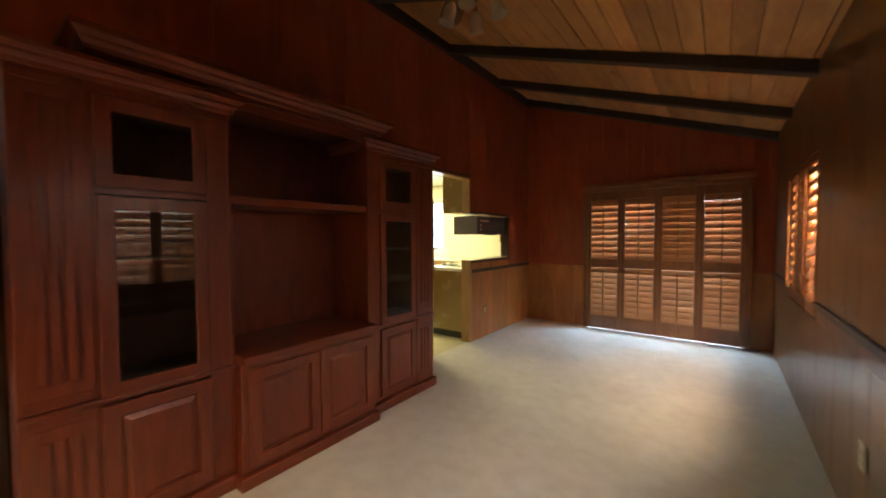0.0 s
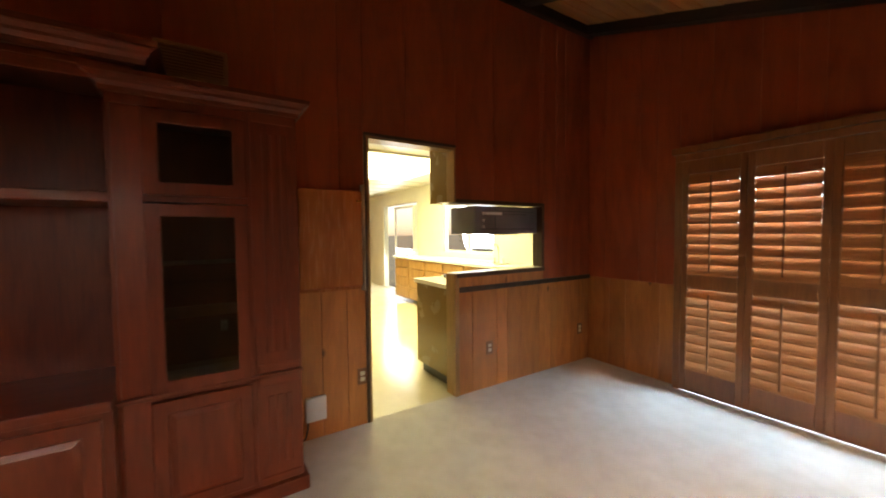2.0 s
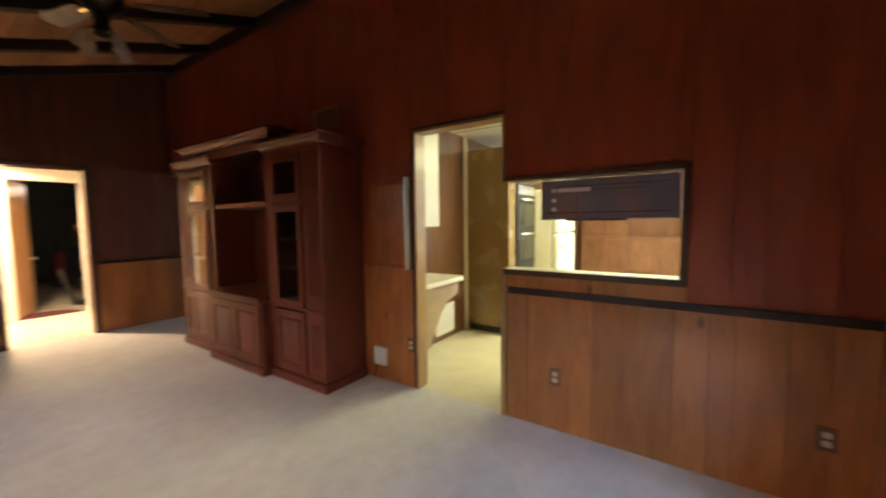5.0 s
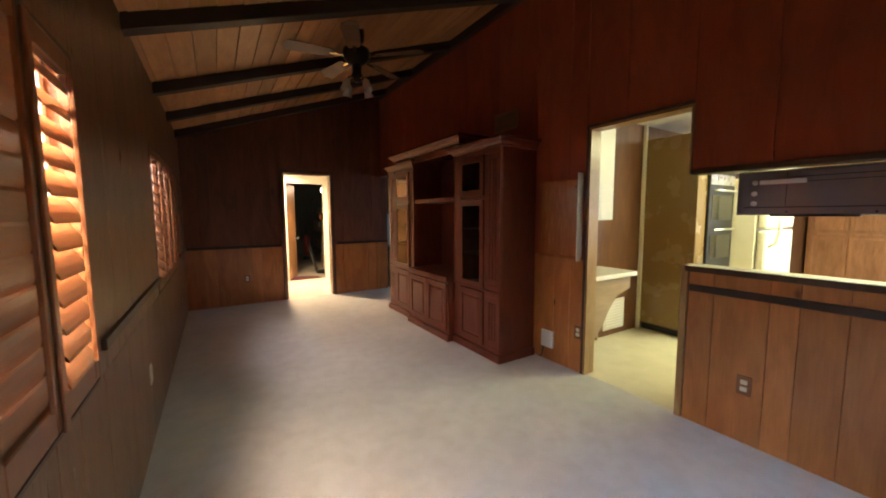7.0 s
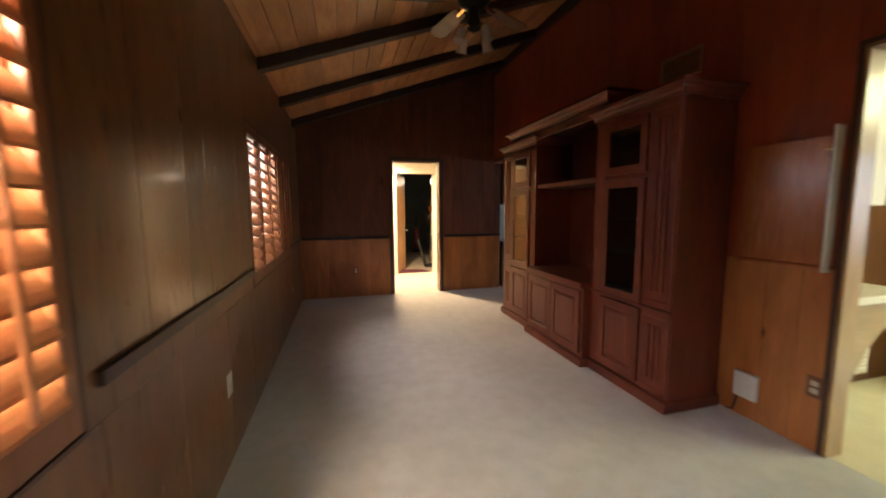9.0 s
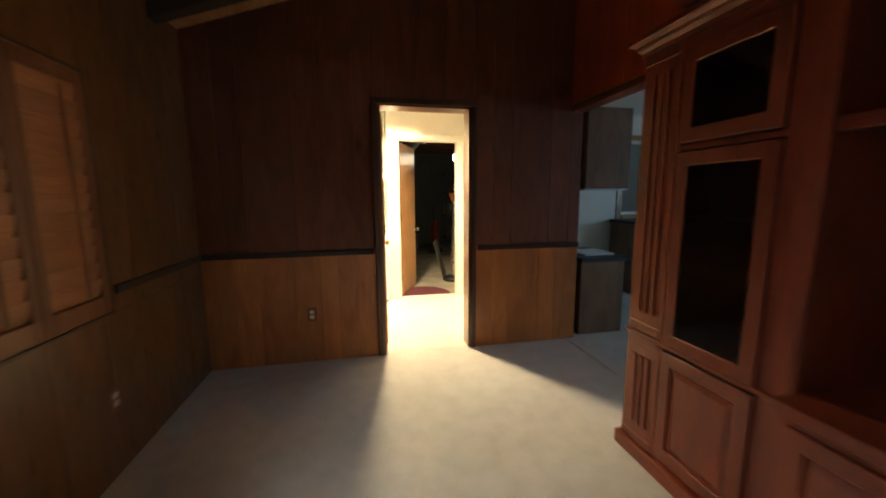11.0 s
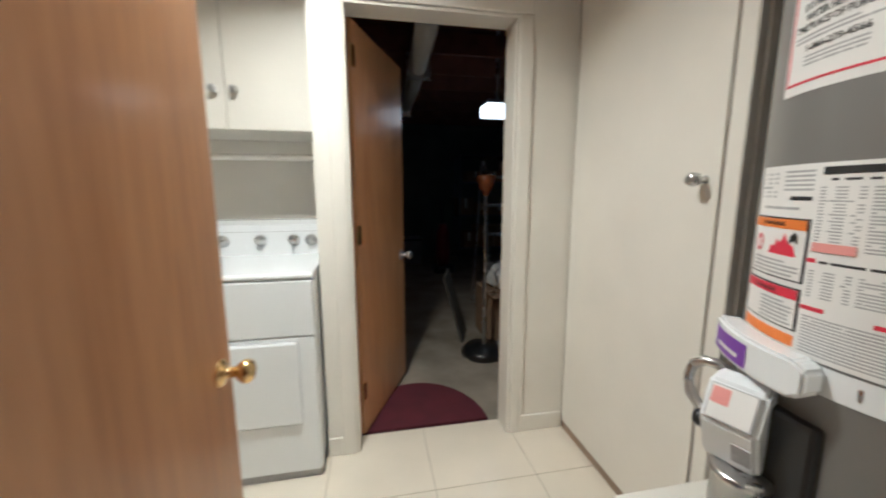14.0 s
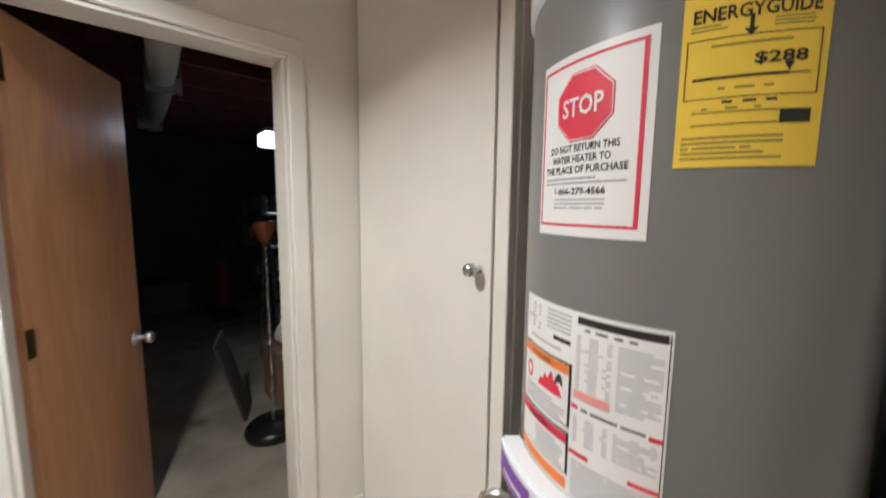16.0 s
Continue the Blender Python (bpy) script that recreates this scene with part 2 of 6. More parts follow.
FROST = plain("frosted_glass", (0.60, 0.56, 0.48), 0.25, 0, 0.1, 20, 0)

GREYBROWN = plain("dark_olive_print", (0.30, 0.23, 0.03), 0.5, 0, 0.1, 60, 0)
PINK = plain("pink_ink", (0.75, 0.33, 0.30), 0.5, 0, 0.05, 30, 0)
AMBER = plain("amber_glass", (0.20, 0.06, 0.015), 0.15, 0, 0.1, 12, 0)
CARD = plain("cardboard", (0.26, 0.17, 0.10), 0.8, 0, 0.15, 5, 0.2)
LEAF = plain("green_leaf", (0.07, 0.12, 0.04), 0.5, 0, 0.35, 3, 0)
DESK_SIDE = wood("desk_tan", (0.34, 0.22, 0.11), (0.46, 0.31, 0.17), 'X', 0.4, 0.1, 0, 0.1)
OFFICE_WOOD = wood("office_walnut", (0.12, 0.065, 0.035), (0.22, 0.125, 0.07), 'Z', 0.32, 0.3, 0, 0.12)
STONE_TOP = plain("dark_stone_top", (0.02, 0.022, 0.024), 0.45, 0, 0.3, 30, 0)

# ---- building helpers ----


def world_of(ob):
    return (world_of(ob.parent) @ ob.matrix_parent_inverse @ ob.matrix_basis) if ob.parent else ob.matrix_basis.copy()


def link_mesh(name, bm, mat, parent=None, label="", smooth=False):
    me = bpy.data.meshes.new(name)
    bmesh.ops.recalc_face_normals(bm, faces=bm.faces)
    bm.to_mesh(me)
    bm.free()
    if smooth:
        for p in me.polygons:
            p.use_smooth = True
    me.materials.append(mat)
    ob = new(name, me)
    if parent is not None:
        ob.parent = parent
        ob.matrix_parent_inverse = world_of(parent).inverted()
    if label:
        ob["label"] = label
    return ob


def part(name, bm, mat, parent, label="", smooth=False):
    return link_mesh(name, bm, mat, parent, label, smooth)


def thing(name, at, label, category, group="", kind=""):
    ob = new(name)
    ob.location = at
    ob.empty_display_size = 0.1
    return tagged(ob, label, category, group, kind)


def add_box(bm, lo, hi, bevel=0.0, seg=1):
    v = [bm.verts.new((x, y, z)) for x in (lo[0], hi[0]) for y in (lo[1], hi[1]) for z in (lo[2], hi[2])]
    fs = [bm.faces.new([v[i] for i in q]) for q in ((0, 1, 3, 2), (4, 6, 7, 5), (0, 4, 5, 1), (2, 3, 7, 6), (0, 2, 6, 4), (1, 5, 7, 3))]
    if bevel:
        es = list({e for f in fs for e in f.edges})
        bmesh.ops.bevel(bm, geom=es, offset=bevel, segments=seg, affect='EDGES', profile=0.5)
    return v


def boxes(*rows, bevel=0.0, seg=1):
    bm = bmesh.new()
    for lo, hi in rows:
        add_box(bm, lo, hi, bevel, seg)
    return bm


def bx(x0, x1, y0, y1, z0, z1, bevel=0.003, seg=1):
    return boxes(((x0, y0, z0), (x1, y1, z1)), bevel=bevel, seg=seg)


def add_tube(bm, a, b, r, n=12, r2=None):
    a, b = Vector(a), Vector(b)
    q = (b - a).to_track_quat('Z', 'Y').to_matrix().to_4x4()
    m = Matrix.Translation((a + b) / 2) @ q
    bmesh.ops.create_cone(bm, cap_ends=True, segments=n, radius1=r, radius2=r if r2 is None else r2, depth=(b - a).length, matrix=m)


def tube(a, b, r, n=12, r2=None):
    bm = bmesh.new()
    add_tube(bm, a, b, r, n, r2)
    return bm


def lathe(profile, at=(0, 0, 0), n=20, axis='Z'):
    """A turned solid from rows (radius, height)."""
    bm = bmesh.new()
    rings = []
    for r, h in profile:
        ring = []
        for i in range(n):
            a = 2 * math.pi * i / n
            c, s = max(r, 1e-4) * math.cos(a), max(r, 1e-4) * math.sin(a)
            p = {'Z': (c, s, h), 'X': (h, c, s), 'Y': (c, h, s)}[axis]
            ring.append(bm.verts.new(Vector(p) + Vector(at)))
        rings.append(ring)
    for a, b in zip(rings, rings[1:]):
        for i in range(n):
            bm.faces.new((a[i], a[(i + 1) % n], b[(i + 1) % n], b[i]))
    bm.faces.new(rings[0])
    bm.faces.new(rings[-1])
    return bm


def prism(points, lo, hi, axis):
    """A solid whose outline (pairs) is drawn square to the axis, from lo to hi along it."""
    bm = bmesh.new()
    def at(p, h):
        return {'X': (h, p[0], p[1]), 'Y': (p[0], h, p[1]), 'Z': (p[0], p[1], h)}[axis]
    a = [bm.verts.new(at(p, lo)) for p in points]
    b = [bm.verts.new(at(p, hi)) for p in points]
    bm.faces.new(a)
    bm.faces.new(b)
    for i in range(len(points)):
        j = (i + 1) % len(points)
        bm.faces.new((a[i], a[j], b[j], b[i]))
    return bm


def path_tube(points, r, n=8):
    """A bent pipe or cable through points."""
    bm = bmesh.new()
    pts = [Vector(p) for p in points]
    rings = []
    for i, p in enumerate(pts):
        d = (pts[min(i + 1, len(pts) - 1)] - pts[max(i - 1, 0)]).normalized()
        q = d.to_track_quat('Z', 'Y')
        rings.append([bm.verts.new(p + q @ Vector((r * math.cos(2 * math.pi * k / n), r * math.sin(2 * math.pi * k / n), 0))) for k in range(n)])
    for a, b in zip(rings, rings[1:]):
        for k in range(n):
            bm.faces.new((a[k], a[(k + 1) % n], b[(k + 1) % n], b[k]))
    bm.faces.new(rings[0])
    bm.faces.new(rings[-1])
    return bm


def wall(name, axis, face, back, u0, u1, z0, z1, holes, mat, label, sloped=False):
    """A wall square to axis, from face to back, with rectangular holes (u0, u1, z0, z1) through it."""
    us = sorted({u0, u1, *[h[0] for h in holes], *[h[1] for h in holes]})
    zs = sorted({z0, z1, *[h[2] for h in holes], *[h[3] for h in holes]})
    bm = bmesh.new()
    lo, hi = min(face, back), max(face, back)
    for a, b in zip(us, us[1:]):
        run = None
        for c, d in zip(zs, zs[1:]):
            if any(h[0] <= a and b <= h[1] and h[2] <= c and d <= h[3] for h in holes):
                if run:
                    add_box(bm, (lo, a, run[0]) if axis == 'X' else (a, lo, run[0]), (hi, b, run[1]) if axis == 'X' else (b, hi, run[1]))
                run = None
            else:
                run = (run[0], d) if run else (c, d)
        if run:
            add_box(bm, (lo, a, run[0]) if axis == 'X' else (a, lo, run[0]), (hi, b, run[1]) if axis == 'X' else (b, hi, run[1]))
    if sloped:
        for v in bm.verts:
            if abs(v.co.z - z1) < 1e-6:
                v.co.z = ceil(v.co.x) + 0.04
    ob = link_mesh(name, bm, mat)
    return tagged(ob, label, "wall", kind="structure")


# ---- dining room shell ----
carpet = tagged(link_mesh("floor", boxes(((W - 0.03, S - 0.06, -0.06), (E, N + 0.05, 0.0))), CARPET), "worn off-white cut-pile carpet with faint stains", "floor", kind="structure")

DOOR_Y0, DOOR_Y1, DOOR_Z = 3.21, 3.968, 2.04          # way into the kitchen
PASS_Y1, PASS_Z0, PASS_Z1 = 4.972, 1.008, 1.61         # serving hatch beside it
OFF_Y0, OFF_Y1, OFF_Z = S, 0.22, 2.045                 # way into the office, up to the end wall
LD_X0, LD_X1, LD_Z = -1.523, -0.775, 2.03              # way into the laundry
SH_X0, SH_X1, SH_Z = -1.53, 0.34, 1.975                # shuttered glass door
WIN = ((3.43, 4.53, 0.783, 1.87), (-0.16, 1.72, 0.783, 1.87))   # east windows

wall_w = wall("wall_west", 'X', W - 0.008, W - TH, S - TH, N + TH, -0.05, 3.60,
              [(DOOR_Y0 - 0.02, DOOR_Y1, -0.05, DOOR_Z), (DOOR_Y1, PASS_Y1, PASS_Z0, PASS_Z1), (S - TH, OFF_Y1, -0.05, OFF_Z)],
              PANEL_UP, "dark red-brown panelled wall with a doorway and serving hatch")
wall_s = wall("wall_south", 'Y', S - 0.008, S - 0.15, W - TH, E + TH, -0.05, 3.60, [(LD_X0, LD_X1, -0.05, LD_Z)], PANEL_UP,
              "dark wood panelled end wall with a doorway", True)
wall_n = wall("wall_north", 'Y', N + 0.008, N + TH, W - TH, E + TH, -0.05, 3.60, [(SH_X0 + 0.06, SH_X1 - 0.06, -0.05, 1.86)], PANEL_UP,
              "dark wood panelled wall behind the tall shutters", True)
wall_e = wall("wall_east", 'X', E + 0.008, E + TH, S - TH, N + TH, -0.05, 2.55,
              [(a, b, c, d) for a, b, c, d in WIN], PANEL_EAST_SHADED, "glossy knotty pine panelled wall with shuttered windows")

# ceiling: boards run along the room, rising to the west
bm = bmesh.new()
x, k = E + TH, 0
while x > W - TH:
    x1 = max(x - 0.142, W - TH)
    d = 0.004 * ((k * 7) % 3) * 0.4
    vs = []
    for yy in (S - TH, N + TH):
        vs.append([bm.verts.new(p) for p in ((x - 0.0045, yy, ceil(x) - d), (x - 0.0005, yy, ceil(x) + 0.010), (x - 0.0005, yy, ceil(x) + 0.05),
                                             (x1 + 0.0005, yy, ceil(x1) + 0.05), (x1 + 0.0005, yy, ceil(x1) + 0.010), (x1 + 0.0045, yy, ceil(x1) - d))])
    for i in range(6):
        j = (i + 1) % 6
        bm.faces.new((vs[0][i], vs[0][j], vs[1][j], vs[1][i]))
    bm.faces.new(vs[0])
    bm.faces.new(vs[1])
    x, k = x1, k + 1
ceiling_ob = link_mesh("ceiling", bm, CEIL_WOOD)
# vary the boards by island
nt = CEIL_WOOD.node_tree
geo = nt.nodes.new("ShaderNodeNewGeometry")
for n in list(nt.nodes):
    if n.bl_idname == "ShaderNodeObjectInfo":
        for l in list(n.outputs["Random"].links):
            nt.links.new(geo.outputs["Random Per Island"], l.to_socket)
tagged(ceiling_ob, "sloping honey pine board ceiling", "ceiling", kind="structure")
tagged(link_mesh("roof", prism([(E + 0.5, ceil(E + 0.5) + 0.06), (W - TH, ceil(W - TH) + 0.06), (W - TH, ceil(W - TH) + 0.2), (E + 0.5, ceil(E + 0.5) + 0.2)], S - TH - 0.0, N + 0.5, 'Y'), OUTSIDE), "plain sloping roof over the dining room", "roof", kind="structure")
BEAM_D = 0.092
for yc in (-0.822, 0.14, 1.16, 2.397, 3.568, 4.70, 5.638):
    b = prism([(E, ceil(E) - BEAM_D), (W + 0.03, ceil(W + 0.03) - BEAM_D), (W + 0.03, ceil(W + 0.03) + 0.005), (E, ceil(E) + 0.005)], yc - 0.05, yc + 0.05, 'Y')
    bmesh.ops.bevel(b, geom=list(b.edges), offset=0.004, segments=1, affect='EDGES')
    tagged(link_mesh("ceiling_beam", b, BEAM), "dark-stained timber beam under the sloping ceiling", "beam", "ceiling beams", "structure")
tagged(link_mesh("trim_beam", bx(W, W + 0.03, S, N, 3.37, 3.47), BEAM), "dark timber trim along the top of the wall", "trim", kind="structure")
tagged(link_mesh("trim_cove", bx(W, W + 0.045, S, N, 3.355, 3.37, 0.002), TRIM_DARK), "thin moulding under the dark trim", "trim", kind="structure")

# panelling boards on the walls
WIDTHS = (0.105, 0.20, 0.145, 0.27, 0.125, 0.18, 0.235, 0.155)


def planks(parent, axis, face, back, u0, u1, z0, z1, mat, top=None, wide=1.0, seed=0, name="plank"):
    u, k = u0, seed
    while u < u1 - 0.004:
        w = WIDTHS[k % len(WIDTHS)] * wide
        e = u + w
        if e > u1 - 0.05:
            e = u1
        a, b = u + 0.0012, e - 0.0012
        lo, hi = min(face, back), max(face, back)
        out_low = abs(lo - face) < abs(hi - face)
        c = 0.002
        front = lo if out_low else hi
        rear = hi if out_low else lo
        mid = front + (c if out_low else -c)
        prof = [(rear, a), (mid, a), (front, a + c), (front, b - c), (mid, b), (rear, b)]
        bm = bmesh.new()
        loops = []
        for which in (0, 1):
            row = []
            for n_, u_ in prof:
                z = z0 if which == 0 else (z1 if top is None else top(u_) - 0.005)
                row.append(bm.verts.new((n_, u_, z) if axis == 'X' else (u_, n_, z)))
            loops.append(row)
        for i in range(6):
            j = (i + 1) % 6
            bm.faces.new((loops[0][i], loops[0][j], loops[1][j], loops[1][i]))
        bm.faces.new(loops[0])
        bm.faces.new(loops[1])
        part(name, bm, mat, parent)
        u, k = e, k + 1


RZ0, RZ1 = 0.862, 0.905       # chair rail


def rail(axis, face, u0, u1, inward, z0=RZ0, z1=RZ1):
    a, b = sorted((face, face + inward * 0.018))
    bm = bx(a, b, u0, u1, z0, z1, 0.004, 2) if axis == 'X' else bx(u0, u1, a, b, z0, z1, 0.004, 2)
    tagged(link_mesh("trim_rail", bm, RAIL), "dark-stained chair rail along the panelling", "trim", "chair rails", "structure")


WF, WB = W, W - 0.007
rail('X', W, DOOR_Y1 + 0.03, N, 1)
rail('Y', S, W - TH, LD_X0 - 0.06, 1)
rail('Y', S, LD_X1 + 0.06, E, 1)
rail('X', E, S, -0.19, -1)
rail('X', E, 1.75, 3.37, -1)
rail('X', E, 4.57, N, -1)

# door linings and casings (dark outer moulding, oak jamb)


def casing(name, axis, face, inward, u0, u1, z, mat, w=0.055, d=0.016, label="dark wooden door casing", right=True, left=True):
    """An architrave on three sides of an opening; butted at the head."""
    t = thing(name, ((face, u0, 0) if axis == 'X' else (u0, face, 0)), label, "door frame", kind="structure")
    a, b = sorted((face, face + inward * d))
    def piece(p0, p1, z0, z1, n):
        part(n, bx(a, b, p0, p1, z0, z1, 0.004) if axis == 'X' else bx(p0, p1, a, b, z0, z1, 0.004), mat, t)
    if left:
        piece(u0 - w, u0, 0, z, "side_casing")
    if right:
        piece(u1, u1 + w, 0, z, "side_casing")
    piece(u0 - (w if left else 0), u1 + (w if right else 0), z, z + w, "head_casing")
    return t


def lining(name, axis, n0, n1, u0, u1, z, mat, label, t=0.018, right=True, left=True):
    th = thing(name, ((n0, u0, 0) if axis == 'X' else (u0, n0, 0)), label, "door frame", kind="structure")
    def piece(p0, p1, z0, z1, n):
        part(n, bx(n0, n1, p0, p1, z0, z1, 0.002) if axis == 'X' else bx(p0, p1, n0, n1, z0, z1, 0.002), mat, th)
    if left:
        piece(u0, u0 + t, 0, z - t, "jamb")
    if right:
        piece(u1 - t, u1, 0, z - t, "jamb")
    piece(u0, u1, z - t, z, "head_jamb")
    return th


casing("laundry_casing", 'Y', S, 1, LD_X0, LD_X1, LD_Z, TRIM_DARK, 0.045)
lining("laundry_lining", 'Y', S - 0.165, S + 0.004, LD_X0, LD_X1, LD_Z, JAMB_RED, "orange-stained wooden door lining")
casing("kitchen_casing", 'X', W, 1, DOOR_Y0, DOOR_Y1, DOOR_Z, TRIM_DARK, 0.022, 0.012, "thin dark edge round the kitchen doorway", False)
lining("kitchen_lining", 'X', W - TH - 0.01, W + 0.004, DOOR_Y0, DOOR_Y1, DOOR_Z, JAMB, "honey oak door lining of the kitchen doorway", right=False)
casing("office_casing", 'X', W, 1, OFF_Y0, OFF_Y1, OFF_Z, TRIM_DARK, 0.03, 0.012, "dark wooden edge round the office opening", left=False)
lining("office_lining", 'X', W - TH - 0.01, W + 0.004, OFF_Y0, OFF_Y1, OFF_Z, CABINET, "red-brown wooden lining of the office opening", left=False)

hatch = thing("serving_hatch", (W, DOOR_Y1, PASS_Z0), "dark wooden frame round the serving hatch beside the doorway", "hatch", kind="structure")
part("sill", bx(W - TH - 0.02, W + 0.006, DOOR_Y1 + 0.02, PASS_Y1, PASS_Z0, PASS_Z0 + 0.016), CREAM, hatch, "cream-edged hatch sill")
part("sill_edge", bx(W + 0.006, W + 0.02, DOOR_Y1, PASS_Y1 + 0.022, PASS_Z0 - 0.022, PASS_Z0 + 0.014), TRIM_DARK, hatch)
part("side_frame", bx(W - TH, W + 0.014, PASS_Y1 - 0.012, PASS_Y1 + 0.022, PASS_Z0 + 0.014, PASS_Z1), TRIM_DARK, hatch)
part("head_frame", bx(W - TH, W + 0.014, DOOR_Y1, PASS_Y1 + 0.022, PASS_Z1 - 0.01, PASS_Z1 + 0.022), TRIM_DARK, hatch)
part("end_post", bx(W - TH - 0.01, W + 0.014, DOOR_Y1 - 0.022, DOOR_Y1 + 0.02, 0, PASS_Z0 + 0.016), JAMB, hatch, "oak end post of the half wall")
part("hanging_jamb", bx(W - TH, W + 0.004, DOOR_Y1 - 0.018, DOOR_Y1, PASS_Z1, DOOR_Z - 0.018), JAMB, hatch)

# ---- wall unit ----


def ring_x(x0, x1, y0, y1, z0, z1, sy, st, sb, bevel=0.003):
    """A one-piece rectangular frame square to x, with side, top and bottom widths."""
    bm = bmesh.new()
    out = [(y0, z0), (y1, z0), (y1, z1), (y0, z1)]
    inn = [(y0 + sy, z0 + sb), (y1 - sy, z0 + sb), (y1 - sy, z1 - st), (y0 + sy, z1 - st)]
    v = {(k, s, i): bm.verts.new((x, *q)) for s, x in ((0, x0), (1, x1)) for k, pts in (("o", out), ("i", inn)) for i, q in enumerate(pts)}
    for i in range(4):
        j = (i + 1) % 4
        bm.faces.new((v["o", 1, i], v["o", 1, j], v["i", 1, j], v["i", 1, i]))
        bm.faces.new((v["o", 0, i], v["i", 0, i], v["i", 0, j], v["o", 0, j]))
        bm.faces.new((v["o", 0, i], v["o", 0, j], v["o", 1, j], v["o", 1, i]))
        bm.faces.new((v["i", 0, i], v["i", 1, i], v["i", 1, j], v["i", 0, j]))
    if bevel:
        bmesh.ops.recalc_face_normals(bm, faces=bm.faces)
        bmesh.ops.bevel(bm, geom=list(bm.edges), offset=bevel, segments=1, affect='EDGES')
    return bm


CF = -1.97                     # front face of the two towers
unit = thing("wall_unit", (-2.2, 1.45, 0), "large mahogany entertainment wall unit with glazed doors, empty", "cabinet")
CB = W + 0.022


def framed_door(parent, name, x, y0, y1, z0, z1, glazed, label=""):
    """A framed cabinet door; x is its front face."""
    s = 0.058
    d = part(name, ring_x(x - 0.02, x, y0, y1, z0, z1, s, s, s, 0.004), CABINET, parent, label)
    if glazed:
        part("pane", bx(x - 0.014, x - 0.010, y0 + s, y1 - s, z0 + s, z1 - s, 0), CAB_GLASS, d, "dark reflective glass pane")
    else:
        bm = boxes(((x - 0.018, y0 + s, z0 + s), (x - 0.012, y1 - s, z1 - s)))
        m = 0.03
        vs = [bm.verts.new(p) for p in ((x - 0.012, y0 + s + 0.008, z0 + s + 0.008), (x - 0.012, y1 - s - 0.008, z0 + s + 0.008), (x - 0.012, y1 - s - 0.008, z1 - s - 0.008), (x - 0.012, y0 + s + 0.008, z1 - s - 0.008))]
        ws = [bm.verts.new(p) for p in ((x - 0.002, y0 + s + m, z0 + s + m), (x - 0.002, y1 - s - m, z0 + s + m), (x - 0.002, y1 - s - m, z1 - s - m), (x - 0.002, y0 + s + m, z1 - s - m))]
        for i in range(4):
            bm.faces.new((vs[i], vs[(i + 1) % 4], ws[(i + 1) % 4], ws[i]))
        bm.faces.new(ws)
        part("raised_panel", bm, CABINET, d)
    return d


CAB_GLASS = glass_mat("cabinet_glass", (0.6, 0.6, 0.6), ior=1.7)


def crown(parent, x_front, x_back, y0, y1, z, s0=True, s1=True, h=0.085, out=0.06):
    """A stepped crown moulding that returns along the open ends."""
    prof = [(0.0, 0.0), (0.012, 0.004), (0.016, 0.022), (0.030, 0.038), (0.034, 0.050), (0.050, 0.062), (out, 0.066), (out, h)]
    bm = bmesh.new()
    rows = []
    for o, zz in prof:
        a0, a1 = (o if s0 else 0), (o if s1 else 0)
        rows.append([bm.verts.new(p) for p in ((x_back, y0 - a0, z + zz), (x_front + o, y0 - a0, z + zz), (x_front + o, y1 + a1, z + zz), (x_back, y1 + a1, z + zz))])
    for a, b in zip(rows, rows[1:]):
        for i in range(4):
            bm.faces.new((a[i], a[(i + 1) % 4], b[(i + 1) % 4], b[i]))
    bm.faces.new(rows[0])
    bm.faces.new(rows[-1])
    part("crown_moulding", bm, CABINET_H, parent)


